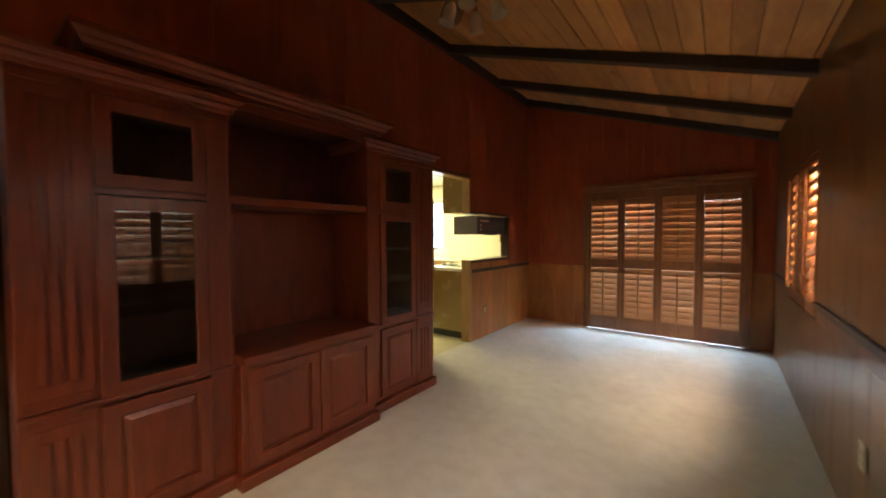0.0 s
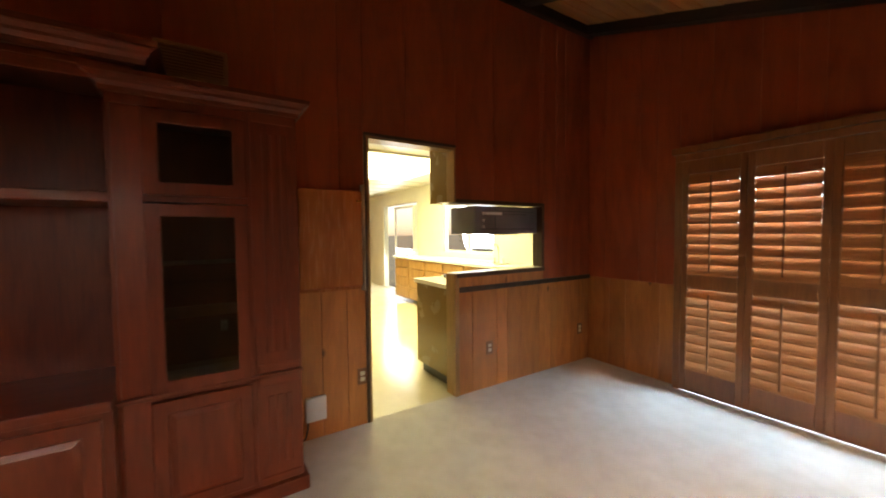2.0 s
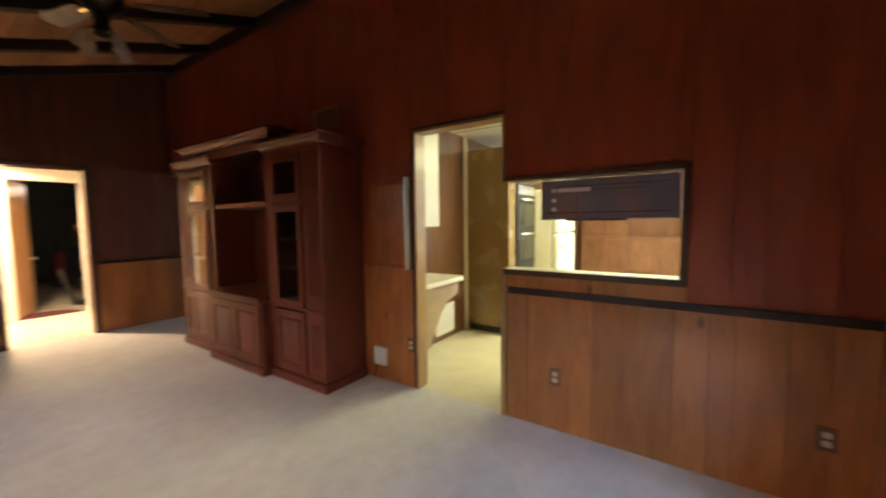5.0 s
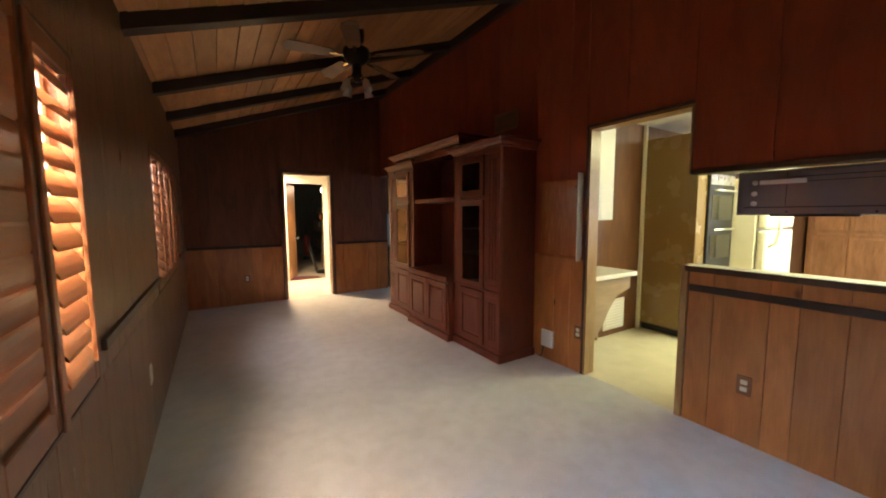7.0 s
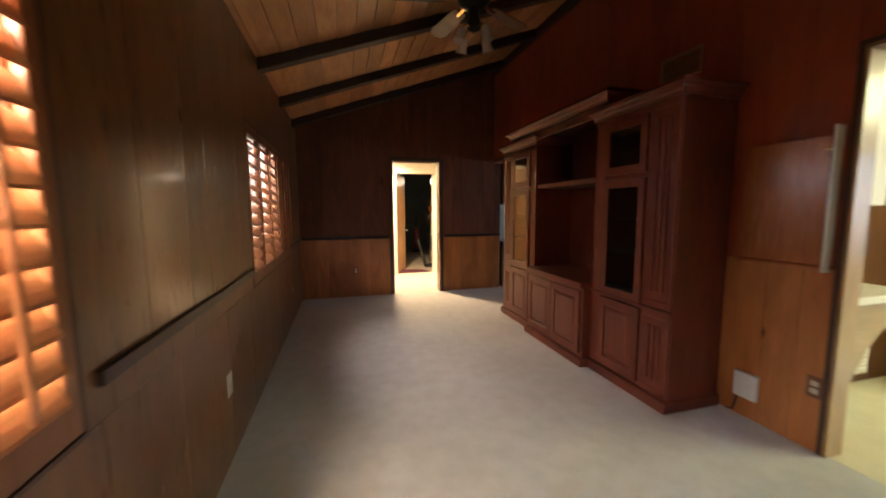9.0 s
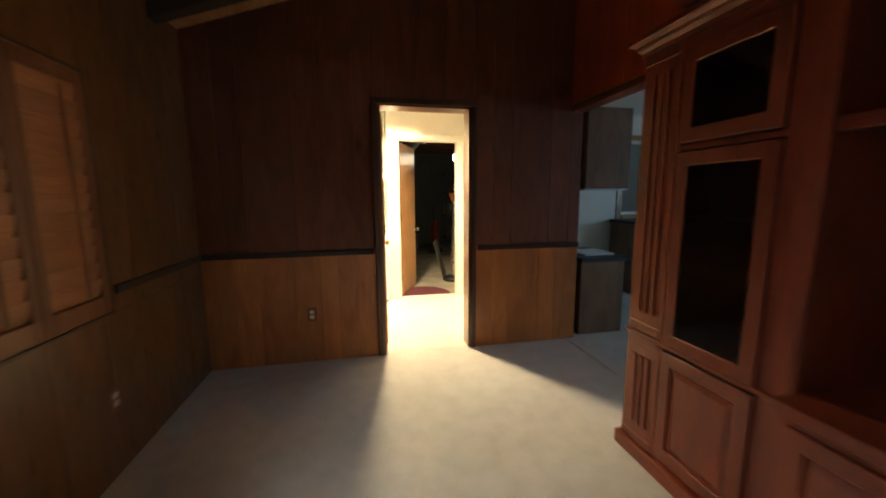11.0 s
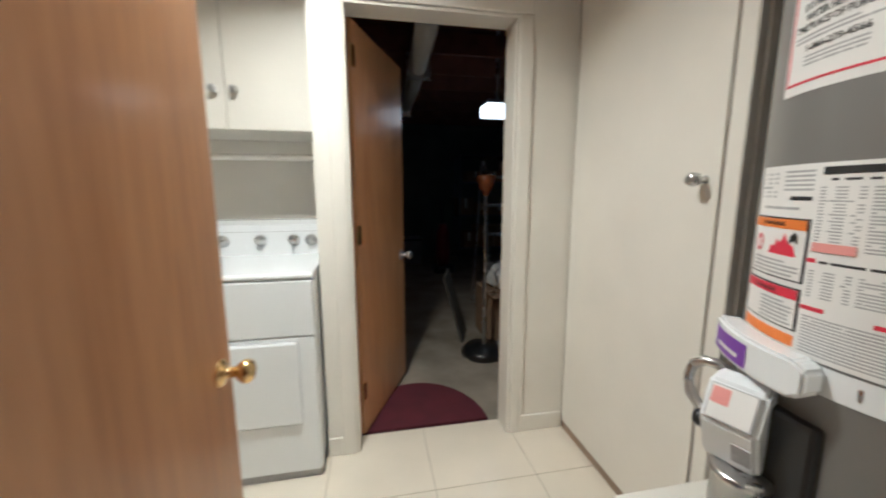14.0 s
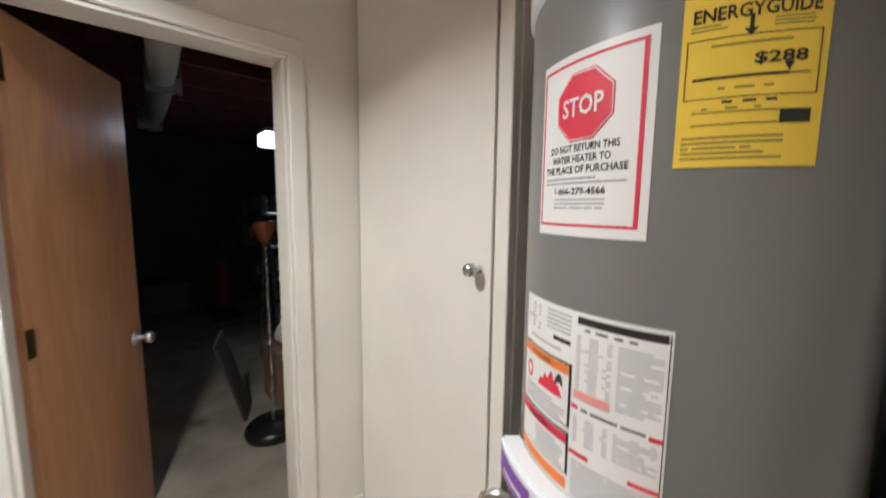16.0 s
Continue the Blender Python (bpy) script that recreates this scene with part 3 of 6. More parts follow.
def tower(y0, y1, outer):
    """outer: -1 when the pilaster is on the low-y side."""
    part("side_panel", bx(CB, CF - 0.02, y0, y0 + 0.02, 0.0, 1.95, 0.002), CABINET, unit)
    part("side_panel", bx(CB, CF - 0.02, y1 - 0.02, y1, 0.0, 1.95, 0.002), CABINET, unit)
    part("back_panel", bx(CB, CB + 0.012, y0 + 0.02, y1 - 0.02, 0.0, 1.95, 0), CABINET, unit)
    for z in (0.62, 1.50, 1.91):
        part("fixed_shelf", bx(CB + 0.012, CF - 0.021, y0 + 0.021, y1 - 0.021, z, z + 0.035, 0.002), CABINET_H, unit)
    for z in (0.95, 1.20):
        part("shelf", bx(CB + 0.012, CF - 0.06, y0 + 0.021, y1 - 0.021, z, z + 0.018, 0.002), CABINET_H, unit)
    pw = 0.215
    p0, p1 = (y0, y0 + pw) if outer < 0 else (y1 - pw, y1)
    d0, d1 = (y0 + pw, y1) if outer < 0 else (y0, y1 - pw)
    s0, s1 = (d0 + 0.015, d1 - 0.115) if outer < 0 else (d0 + 0.115, d1 - 0.015)
    part("face_frame", ring_x(CF - 0.02, CF, d0, d1, 0.08, 1.95, 0.015, 0.045, 0.02, 0.002), CABINET, unit)
    e0, e1 = (s1, d1 - 0.016) if outer < 0 else (d0 + 0.016, s0)
    part("stile", bx(CF - 0.02, CF - 0.001, e0, e1, 0.101, 1.904, 0.002), CABINET, unit)
    for q0, q1 in ((1.50, 1.525), (0.625, 0.645)):
        part("frame_rail", bx(CF - 0.02, CF - 0.002, s0, s1, q0, q1, 0.002), CABINET_H, unit)
    framed_door(unit, "glazed_door", CF + 0.016, s0, s1, 1.53, 1.90, True)
    framed_door(unit, "glazed_door", CF + 0.016, s0, s1, 0.65, 1.495, True)
    framed_door(unit, "cupboard_door", CF + 0.016, s0, s1, 0.105, 0.62, False)
    # fluted pilaster, upper and lower
    for z0, z1 in ((0.66, 1.95), (0.08, 0.64)):
        pil = part("pilaster", bx(CF - 0.02, CF + 0.004, p0, p1, z0, z1, 0.003), CABINET, unit)
        m = 0.5 * (p0 + p1)
        for k in (-1, 0, 1):
            part("flute", bx(CF + 0.004, CF + 0.013, m + k * 0.042 - 0.014, m + k * 0.042 + 0.014, z0 + 0.10, z1 - 0.10, 0.004, 2), CABINET, pil)
        part("pilaster_foot", bx(CF + 0.004, CF + 0.010, p0 + 0.012, p1 - 0.012, z0 + 0.002, z0 + 0.045, 0.003), CABINET_H, pil)
        part("pilaster_cap", bx(CF + 0.004, CF + 0.010, p0 + 0.012, p1 - 0.012, z1 - 0.05, z1 - 0.002, 0.003), CABINET_H, pil)
    part("belt_moulding", bx(CF, CF + 0.02, y0 - 0.004, y1 + 0.004, 0.636, 0.656, 0.005, 2), CABINET_H, unit)
    part("plinth", bx(CB, CF + 0.028, y0 - 0.025, y1 + 0.025, 0.0, 0.075, 0.008, 2), CABINET_H, unit)
    crown(unit, CF, CB, y0, y1, 1.945)


TY = (0.25, 1.00, 1.92, 2.66)
tower(TY[0], TY[1], -1)
tower(TY[2], TY[3], 1)
CX = CF + 0.07
part("back_panel", bx(CB, CB + 0.012, TY[1], TY[2], 0.0, 2.08, 0), CABINET, unit)
part("counter", bx(CB + 0.012, CX + 0.03, TY[1] + 0.001, TY[2] - 0.001, 0.655, 0.70, 0.006, 2), CABINET_H, unit)
for a in (TY[1] + 0.001, TY[2] - 0.021):
    part("centre_side", bx(CB + 0.012, CX - 0.02, a, a + 0.02, 0.0, 0.654, 0.002), CABINET, unit)
part("centre_floor", bx(CB + 0.012, CX - 0.021, TY[1] + 0.022, TY[2] - 0.022, 0.1, 0.12, 0.002), CABINET_H, unit)
mid = 0.5 * (TY[1] + TY[2])
part("face_frame", ring_x(CX - 0.02, CX, TY[1], TY[2], 0.075, 0.654, 0.05, 0.045, 0.025, 0.002), CABINET, unit)
part("stile", bx(CX - 0.02, CX - 0.001, mid - 0.012, mid + 0.012, 0.101, 0.608, 0.002), CABINET, unit)
framed_door(unit, "cupboard_door", CX + 0.016, TY[1] + 0.035, mid - 0.003, 0.105, 0.625, False)
framed_door(unit, "cupboard_door", CX + 0.016, mid + 0.003, TY[2] - 0.035, 0.105, 0.625, False)
part("plinth", bx(CB, CX + 0.028, TY[1] - 0.02, TY[2] + 0.02, 0.0, 0.070, 0.008, 2), CABINET_H, unit)
part("centre_shelf", bx(CB + 0.012, CF - 0.015, TY[1] + 0.001, TY[2] - 0.001, 1.495, 1.54, 0.004), CABINET_H, unit)
part("top_board", bx(CB + 0.012, CF + 0.01, TY[1] - 0.1, TY[2] + 0.1, 2.032, 2.062, 0.003), CABINET_H, unit)
part("top_frieze", bx(CF - 0.01, CF + 0.01, TY[1], TY[2], 1.985, 2.033, 0.003), CABINET_H, unit)
crown(unit, CF + 0.02, CB, TY[1] - 0.53, TY[2] + 0.13, 2.062, h=0.09, out=0.065)

# ---- shutters ----


def shutter_slat_mesh(length, axis, mat):
    """An elliptical louvre blade along an axis, flat before it is tilted."""
    a, b, n = 0.0465, 0.0055, 10
    pts = [(a * math.cos(2 * math.pi * i / n), b * math.sin(2 * math.pi * i / n)) for i in range(n)]
    bm = prism(pts, -length / 2, length / 2, axis)
    me = bpy.data.meshes.new("slat")
    bmesh.ops.recalc_face_normals(bm, faces=bm.faces)
    bm.to_mesh(me)
    bm.free()
    me.materials.append(mat)
    return me


def louvres(parent, axis, n, u0, u1, z0, z1, tilt, mat, rod=0.5):
    """Blades between two stiles, with the tilt rod in front. n is the wall-normal place of their axes."""
    me = shutter_slat_mesh(u1 - u0 - 0.001, axis, mat)
    count = max(1, round((z1 - z0) / 0.079))
    for i in range(count):
        z = z0 + (i + 0.5) * (z1 - z0) / count
        ob = new("slat", me)
        if axis == 'X':
            ob.matrix_basis = pose((u0 + u1) / 2, n, z, tilt + random.uniform(-2, 2), 0, 0)
        else:
            ob.matrix_basis = pose(n, (u0 + u1) / 2, z, 0, tilt + random.uniform(-2, 2), 0)
        ob.parent = parent
        ob.matrix_parent_inverse = world_of(parent).inverted()


def shutter_panel(parent, axis, face, inward, u0, u1, z0, z1, mids, tilts, mat):
    """One hinged leaf. face: its room side. mids: (low, high) of each cross rail."""
    a, b = sorted((face, face - inward * 0.028))
    s = 0.045
    def blk(p0, p1, q0, q1):
        return ((a, p0, q0), (b, p1, q1)) if axis == 'Y' else ((p0, a, q0), (p1, b, q1))
    leaf = part("shutter_leaf", boxes(blk(u0, u0 + s, z0, z1), bevel=0.004), mat, parent)
    part("stile", boxes(blk(u1 - s, u1, z0, z1), bevel=0.004), mat, leaf)
    for m in mids:
        part("cross_rail", boxes(blk(u0 + s, u1 - s, m[0], m[1]), bevel=0.004), mat, leaf)
    bays = [(mids[i][1], mids[i + 1][0]) for i in range(len(mids) - 1)]
    for (q0, q1), tilt in zip(bays, tilts):
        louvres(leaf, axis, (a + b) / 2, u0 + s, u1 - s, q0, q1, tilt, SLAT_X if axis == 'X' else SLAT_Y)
        m = 0.5 * (u0 + u1)
        out = face + inward * 0.030
        lo, hi = sorted((out, out + inward * 0.012))
        part("tilt_rod", bx(lo, hi, m - 0.006, m + 0.006, q0 + 0.03, q1 - 0.03, 0.002) if axis == 'Y' else bx(m - 0.006, m + 0.006, lo, hi, q0 + 0.03, q1 - 0.03, 0.002), mat, leaf)
    return leaf


tall = thing("tall_shutters", (-0.6, N - 0.05, 0), "orange-brown wooden plantation shutters over a glass door", "shutters")
SF = N - 0.075
for n_, lo_, hi_ in (("frame_side", (SH_X0, SF - 0.002, 0.004), (SH_X0 + 0.055, N + 0.0095, 1.934)), ("frame_side", (SH_X1 - 0.055, SF - 0.002, 0.004), (SH_X1, N + 0.0095, 1.934)), ("frame_head", (SH_X0, SF - 0.002, 1.935), (SH_X1, N + 0.0095, 1.99))):
    part(n_, boxes((lo_, hi_), bevel=0.004), SHUTTER, tall)
part("valance", bx(SH_X0 - 0.02, SH_X1 + 0.02, SF - 0.03, N + 0.0095, 1.991, 2.045, 0.006, 2), SHUTTER, tall)
pw = (SH_X1 - SH_X0 - 0.11) / 4
TILTS = ((59, 66), (60, 67), (57, 78), (60, 66))
for i in range(4):
    a = SH_X0 + 0.055 + i * pw
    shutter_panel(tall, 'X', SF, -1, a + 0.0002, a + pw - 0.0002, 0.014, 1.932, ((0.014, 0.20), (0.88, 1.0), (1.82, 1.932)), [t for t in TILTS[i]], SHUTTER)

LEAF_TILTS = ((-61, 81, -64), (77, 79, -45, -46, -44))      # by leaf, from south to north
for k, (y0, y1, z0, z1) in enumerate(WIN):
    sh = thing("window_shutters", (E, (y0 + y1) / 2, z0), "orange-brown wooden plantation shutters on a window", "shutters", "window shutters")
    XF = E - 0.004
    m = 0.016
    part("frame", ring_x(E - 0.002, E + 0.0065, y0 - m, y1 + m, z0 - m, z1 + m, m - 0.003, m - 0.003, m - 0.003, 0.001), TRIM_DARK, sh, "thin dark gap trim")
    n = len(LEAF_TILTS[k])
    w = (y1 - y0) / n
    for i, tilt in enumerate(LEAF_TILTS[k]):
        a = y0 + i * w
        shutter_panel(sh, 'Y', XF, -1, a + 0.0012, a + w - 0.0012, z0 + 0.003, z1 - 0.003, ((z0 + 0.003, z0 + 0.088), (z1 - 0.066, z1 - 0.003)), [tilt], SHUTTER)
    if k == 0:
        part("astragal", bx(XF - 0.010, XF - 0.0004, y0 + w - 0.016, y0 + w + 0.020, z0 - 0.006, z1 - 0.004, 0.004, 2), SHUTTER, sh, "rounded meeting strip")

# glazing behind the shutters
sg = thing("patio_door", (-0.6, N + 0.06, 0), "white framed sliding glass door behind the shutters", "door", kind="structure")
def pane_frame(parent, axis, n, u0, u1, z0, z1, w=0.04):
    def blk(p0, p1, q0, q1, d):
        return bx(p0, p1, n - d, n + d, q0, q1, 0.002) if axis == 'Y' else bx(n - d, n + d, p0, p1, q0, q1, 0.002)
    for p0, p1, q0, q1 in ((u0, u0 + w, z0, z1), (u1 - w, u1, z0, z1), (u0 + w, u1 - w, z0, z0 + w), (u0 + w, u1 - w, z1 - w, z1)):
        part("sash", blk(p0, p1, q0, q1, 0.018), WHITE, parent)
    g = part("pane", blk(u0 + w, u1 - w, z0 + w, z1 - w, 0.002), GLASS, parent)
    g.visible_shadow = False
pane_frame(sg, 'Y', N + 0.05, SH_X0 + 0.065, -0.58, 0.0, 1.858)
pane_frame(sg, 'Y', N + 0.09, -0.61, SH_X1 - 0.065, 0.0, 1.858)
for y0, y1, z0, z1 in WIN:
    wg = thing("window_east", (E + 0.07, y0, z0), "white framed window behind the shutters", "window", kind="structure")
    pane_frame(wg, 'X', E + 0.082, y0 + 0.002, (y0 + y1) / 2 + 0.02, z0 + 0.002, z1 - 0.002)
    pane_frame(wg, 'X', E + 0.128, (y0 + y1) / 2 - 0.02, y1 - 0.002, z0 + 0.002, z1 - 0.002)

# hanging board beside the kitchen doorway; a pale strip paints its lit edge
hb = thing("wall_board", (W, 2.95, 0.99), "orange-brown wooden board fixed to the wall beside the doorway", "panel")
part("board", bx(W, W + 0.040, 2.745, 3.160, 1.0, 1.645, 0.004, 2), BOARD, hb)
part("edge_strip", bx(W, W + 0.070, 3.161, 3.168, 0.965, 1.690, 0.002), IVORY, hb, "pale strip for the edge lit from the kitchen")
# brass bar added as a bright reflection on the varnished board
part("glint_bar", bx(W + 0.040, W + 0.050, 3.118, 3.162, 1.570, 1.584, 0.003), BRASS, hb, "small brass bar in place of a bright reflection")
part("ledge", bx(W, W + 0.014, 2.70, 3.186, 0.975, 0.992, 0.003), BOARD, hb, "thin wooden ledge")


def outlet(axis, n, inward, u, z, plate, label, w=0.072, h=0.116):
    o = thing("wall_outlet", ((n, u, z) if axis == 'X' else (u, n, z)), label, "outlet", "wall outlets")
    def slab(d0, d1, u0, u1, z0, z1, bev):
        a, b = sorted((n + inward * d0, n + inward * d1))
        return bx(a, b, u0, u1, z0, z1, bev) if axis == 'X' else bx(u0, u1, a, b, z0, z1, bev)
    part("plate", slab(0, 0.006, u - w / 2, u + w / 2, z - h / 2, z + h / 2, 0.002), plate, o)
    for s_ in (-1, 1):
        part("socket", slab(0.006, 0.009, u - 0.017, u + 0.017, z + s_ * 0.02 - 0.014, z + s_ * 0.02 + 0.014, 0.003), IVORY, o, "ivory socket")


outlet('X', W, 1, 4.315, 0.35, BROWN_PLATE, "brown wall outlet with ivory sockets on the half wall")
outlet('X', W, 1, 5.54, 0.34, BROWN_PLATE, "brown wall outlet with ivory sockets near the corner")
outlet('X', W, 1, 3.155, 0.35, BROWN_PLATE, "brown wall outlet beside the kitchen doorway")
outlet('Y', S, 1, -0.215, 0.395, BROWN_PLATE, "brown wall outlet on the end wall")
outlet('X', E, -1, 2.38, 0.40, IVORY, "ivory wall outlet on the pine wall")
outlet('X', E, -1, -0.09, 0.37, BROWN_PLATE, "brown wall outlet under the window")
wp = thing("junction_box", (W, 2.83, 0.2), "white square cover box on the wall by the carpet", "box")
part("cover", bx(W, W + 0.03, 2.765, 2.895, 0.128, 0.285, 0.005, 2), ENAMEL, wp)
part("cable", path_tube([(W + 0.012, 2.78, 0.128), (W + 0.014, 2.775, 0.08), (W + 0.012, 2.76, 0.02), (W + 0.01, 2.72, 0.006)], 0.006), BLACK, wp, "dark cable")

vt = thing("air_vent", (W, 2.2, 2.3), "tan metal air vent grille high on the wall", "vent")
part("frame", ring_x(W, W + 0.014, 2.05, 2.388, 2.205, 2.388, 0.022, 0.022, 0.022, 0.003), VENT, vt)
part("backing", bx(W, W + 0.002, 2.072, 2.366, 2.227, 2.366, 0), BROWN_PLATE, vt)
for i in range(8):
    z = 2.231 + i * 0.0165
    part("vent_slat", prism([(W + 0.003, z + 0.006), (W + 0.011, z), (W + 0.011, z + 0.003), (W + 0.003, z + 0.009)], 2.072, 2.366, 'Y'), VENT, vt)

# ceiling fan
FX, FY = -1.0, 1.80
fan = thing("ceiling_fan", (FX, FY, 2.55), "dark bronze ceiling fan with wooden blades and tulip lights", "ceiling fan")
part("canopy", lathe([(0.03, 2.885), (0.065, 2.90), (0.075, 2.95), (0.075, 3.02)], (FX, FY, 0), 20), BRONZE, fan, "", True)
part("rod", tube((FX, FY, 2.85), (FX, FY, 2.895), 0.012), BRONZE, fan)
part("motor", lathe([(0.04, 2.70), (0.075, 2.72), (0.115, 2.755), (0.125, 2.80), (0.115, 2.835), (0.06, 2.865), (0.02, 2.88)], (FX, FY, 0), 28), BRONZE, fan, "", True)
part("light_fitting", lathe([(0.02, 2.555), (0.045, 2.57), (0.055, 2.60), (0.04, 2.64), (0.045, 2.705)], (FX, FY, 0), 20), BRONZE, fan, "", True)
for k in range(5):
    m = Matrix.Translation((FX, FY, 2.775)) @ pose(0, 0, 0, 0, 0, 66 + 72 * k)
    outline = [(0.19, -0.045), (0.24, -0.058), (0.55, -0.072), (0.60, -0.06), (0.625, 0.0), (0.60, 0.06), (0.55, 0.072), (0.24, 0.058), (0.19, 0.045)]
    b = prism(outline, -0.003, 0.003, 'Z')
    b.transform(m @ pose(0, 0, 0, 11, 0, 0))
    bl = part("blade", b, BLADE, fan, "brown wooden blade")
    b = boxes(((0.09, -0.014, -0.012), (0.24, 0.014, -0.004)), bevel=0.003)
    b.transform(m @ pose(0, 0, 0, 11, 0, 0))
    part("blade_arm", b, BRASS, bl, "brass blade arm")
    if k == 4:
        break
    m = Matrix.Translation((FX, FY, 2.575)) @ pose(0, 0, 0, 0, 0, 22 + 90 * k)
    b = path_tube([(0.03, 0, 0), (0.07, 0, 0.012), (0.095, 0, 0.0), (0.105, 0, -0.02)], 0.007)
    b.transform(m)
    arm = part("lamp_arm", b, BRASS, fan)
    b = bmesh.new()
    prof = [(0.018, -0.01), (0.030, -0.03), (0.036, -0.06), (0.034, -0.085), (0.044, -0.115)]
    n, rings = 18, []
    for r, h in prof:
        rings.append([b.verts.new(((r * (1 + (0.12 if h < -0.1 else 0) * math.cos(6 * 2 * math.pi * i / n))) * math.cos(2 * math.pi * i / n), r * math.sin(2 * math.pi * i / n), h)) for i in range(n)])
    for a, c in zip(rings, rings[1:]):
        for i in range(n):
            b.faces.new((a[i], a[(i + 1) % n], c[(i + 1) % n], c[i]))
    b.transform(m @ pose(0.105, 0, -0.01, 0, -18, 0))
    part("tulip_shade", b, FROST, arm, "frosted glass tulip shade", True)
# ---- laundry ----
LB = -2.838                    # wall with the garage door
LW = -2.13                     # closet wall
LC = 2.46
GD_X0, GD_X1, GD_Z = -1.838, -1.067, 2.02
LN = S - 0.15                  # laundry side of the panelled wall
wall("wall_laundry_back", 'Y', LB, LB - 0.12, -2.6, -0.935, -0.05, 2.6, [(GD_X0, GD_X1, -0.05, GD_Z)], WHITE, "white painted laundry wall with the garage doorway")
wall("wall_laundry_niche", 'Y', -3.45, -3.55, -0.935, 0.66, -0.05, 2.6, [], WHITE, "white wall behind the dryer")
wall("wall_laundry_stub", 'X', -0.935, -1.04, -3.45, LB - 0.12, -0.05, 2.6, [], WHITE, "white wall end beside the dryer")
wall("wall_laundry_east", 'X', 0.56, 0.66, -3.45, LN, -0.05, 2.6, [], WHITE, "white laundry side wall")
wall("wall_laundry_north", 'Y', LN - 0.008, LN, -2.6, 0.56, -0.05, 2.6, [(LD_X0, LD_X1, -0.05, LD_Z)], WHITE, "white painted back of the panelled wall")
wall("wall_closet", 'X', LW - 0.02, LW - 0.10, LB, -1.98, -0.05, 2.6, [], WHITE, "white closet partition")
wall("wall_heater_back", 'X', -2.52, -2.60, -1.98, LN, -0.05, 2.6, [], WHITE, "white back wall of the heater niche")
wall("wall_heater_side", 'Y', -2.02, -2.06, -2.52, -2.23, -0.05, 2.6, [], WHITE, "white side of the heater niche")
tagged(link_mesh("ceiling_laundry", bx(-2.6, 0.66, -3.55, LN, LC, LC + 0.08, 0), WHITE), "flat white laundry ceiling", "ceiling", kind="structure")
lf = tagged(link_mesh("floor_laundry", boxes(((-2.6, LB - 0.12, -0.06), (0.66, S - 0.06, -0.006)), ((-0.935, -3.45, -0.06), (0.66, LB - 0.12, -0.006))), GROUT), "cream porcelain tile floor with thin grout", "floor", kind="structure")
T = 0.457
for i in range(-5, 4):
    for j in range(-1, 6):
        x0, x1 = -1.40 + i * T, -1.40 + (i + 1) * T
        y0, y1 = -3.45 + j * T, -3.45 + (j + 1) * T
        x0, x1, y0, y1 = max(x0, -2.5), min(x1, 0.55), max(y0, -3.44 if x0 > -0.95 else LB - 0.118), min(y1, S - 0.062)
        if x1 - x0 < 0.05 or y1 - y0 < 0.05:
            continue
        part("tile", bx(x0 + 0.0015, x1 - 0.0015, y0 + 0.0015, y1 - 0.0015, -0.006, 0.0, 0.0015), TILE, lf)
# closet doors
cd = thing("closet_door", (LW, -2.4, 0), "flat white painted closet door with a clear knob", "door", kind="structure")
part("leaf", bx(LW - 0.02, LW, LB + 0.012, -2.055, 0.045, 2.44, 0.002), WHITE, cd)
part("trim_strip", bx(LW - 0.02, LW + 0.012, -2.035, -1.985, 0.0, 2.455, 0.003), WHITE, cd)
part("gap_strip", bx(LW - 0.02, LW - 0.010, -2.055, -2.035, 0.0, 2.455, 0), plain("closet_gap", (0.30, 0.27, 0.24), 0.6), cd)
part("toe_strip", bx(LW - 0.02, LW - 0.006, LB + 0.01, -2.035, 0.0, 0.045, 0), plain("toe_kick", (0.32, 0.24, 0.17), 0.6), cd)
part("knob", lathe([(0.012, 0), (0.008, 0.012), (0.008, 0.02), (0.019, 0.03), (0.021, 0.045), (0.014, 0.058)], (LW, -2.10, 1.283), 16, 'X'), STEEL, cd, "clear glass and chrome knob", True)
# garage doorway
gc = thing("garage_casing", (GD_X0, LB, 0), "white painted door casing", "door frame", kind="structure")
for a, b, c, d in ((GD_X0 - 0.065, GD_X0, 0, GD_Z), (GD_X1, GD_X1 + 0.065, 0, GD_Z), (GD_X0 - 0.065, GD_X1 + 0.065, GD_Z, GD_Z + 0.065)):
    part("casing", bx(a, b, LB, LB + 0.016, c, d, 0.006, 2), WHITE, gc)
for a, b, c, d in ((GD_X0, GD_X0 + 0.015, 0, GD_Z - 0.015), (GD_X1 - 0.015, GD_X1, 0, GD_Z - 0.015), (GD_X0, GD_X1, GD_Z - 0.015, GD_Z)):
    part("jamb", bx(a, b, LB - 0.125, LB + 0.004, c, d, 0.002), WHITE, gc)
part("baseboard", bx(LW, GD_X0 - 0.065, LB, LB + 0.012, 0, 0.09, 0.003), WHITE, gc)
part("baseboard", bx(GD_X1 + 0.065, -0.935, LB, LB + 0.012, 0, 0.09, 0.003), WHITE, gc)


def knobset(parent, m, mat):
    """Round door knobs on both sides of a leaf; m places the leaf's middle with x across its thickness."""
    for s in (1, -1):
        b = lathe([(0.033, 0.0), (0.033, 0.004), (0.026, 0.010), (0.012, 0.014), (0.012, 0.034), (0.020, 0.040), (0.027, 0.050), (0.028, 0.060), (0.022, 0.070), (0.012, 0.074)], (0, 0, 0), 20, 'X')
        for v in b.verts:
            v.co.x = s * (v.co.x + 0.018)
        b.transform(m)
        part("door_knob", b, mat, parent, "polished round door knob", True)


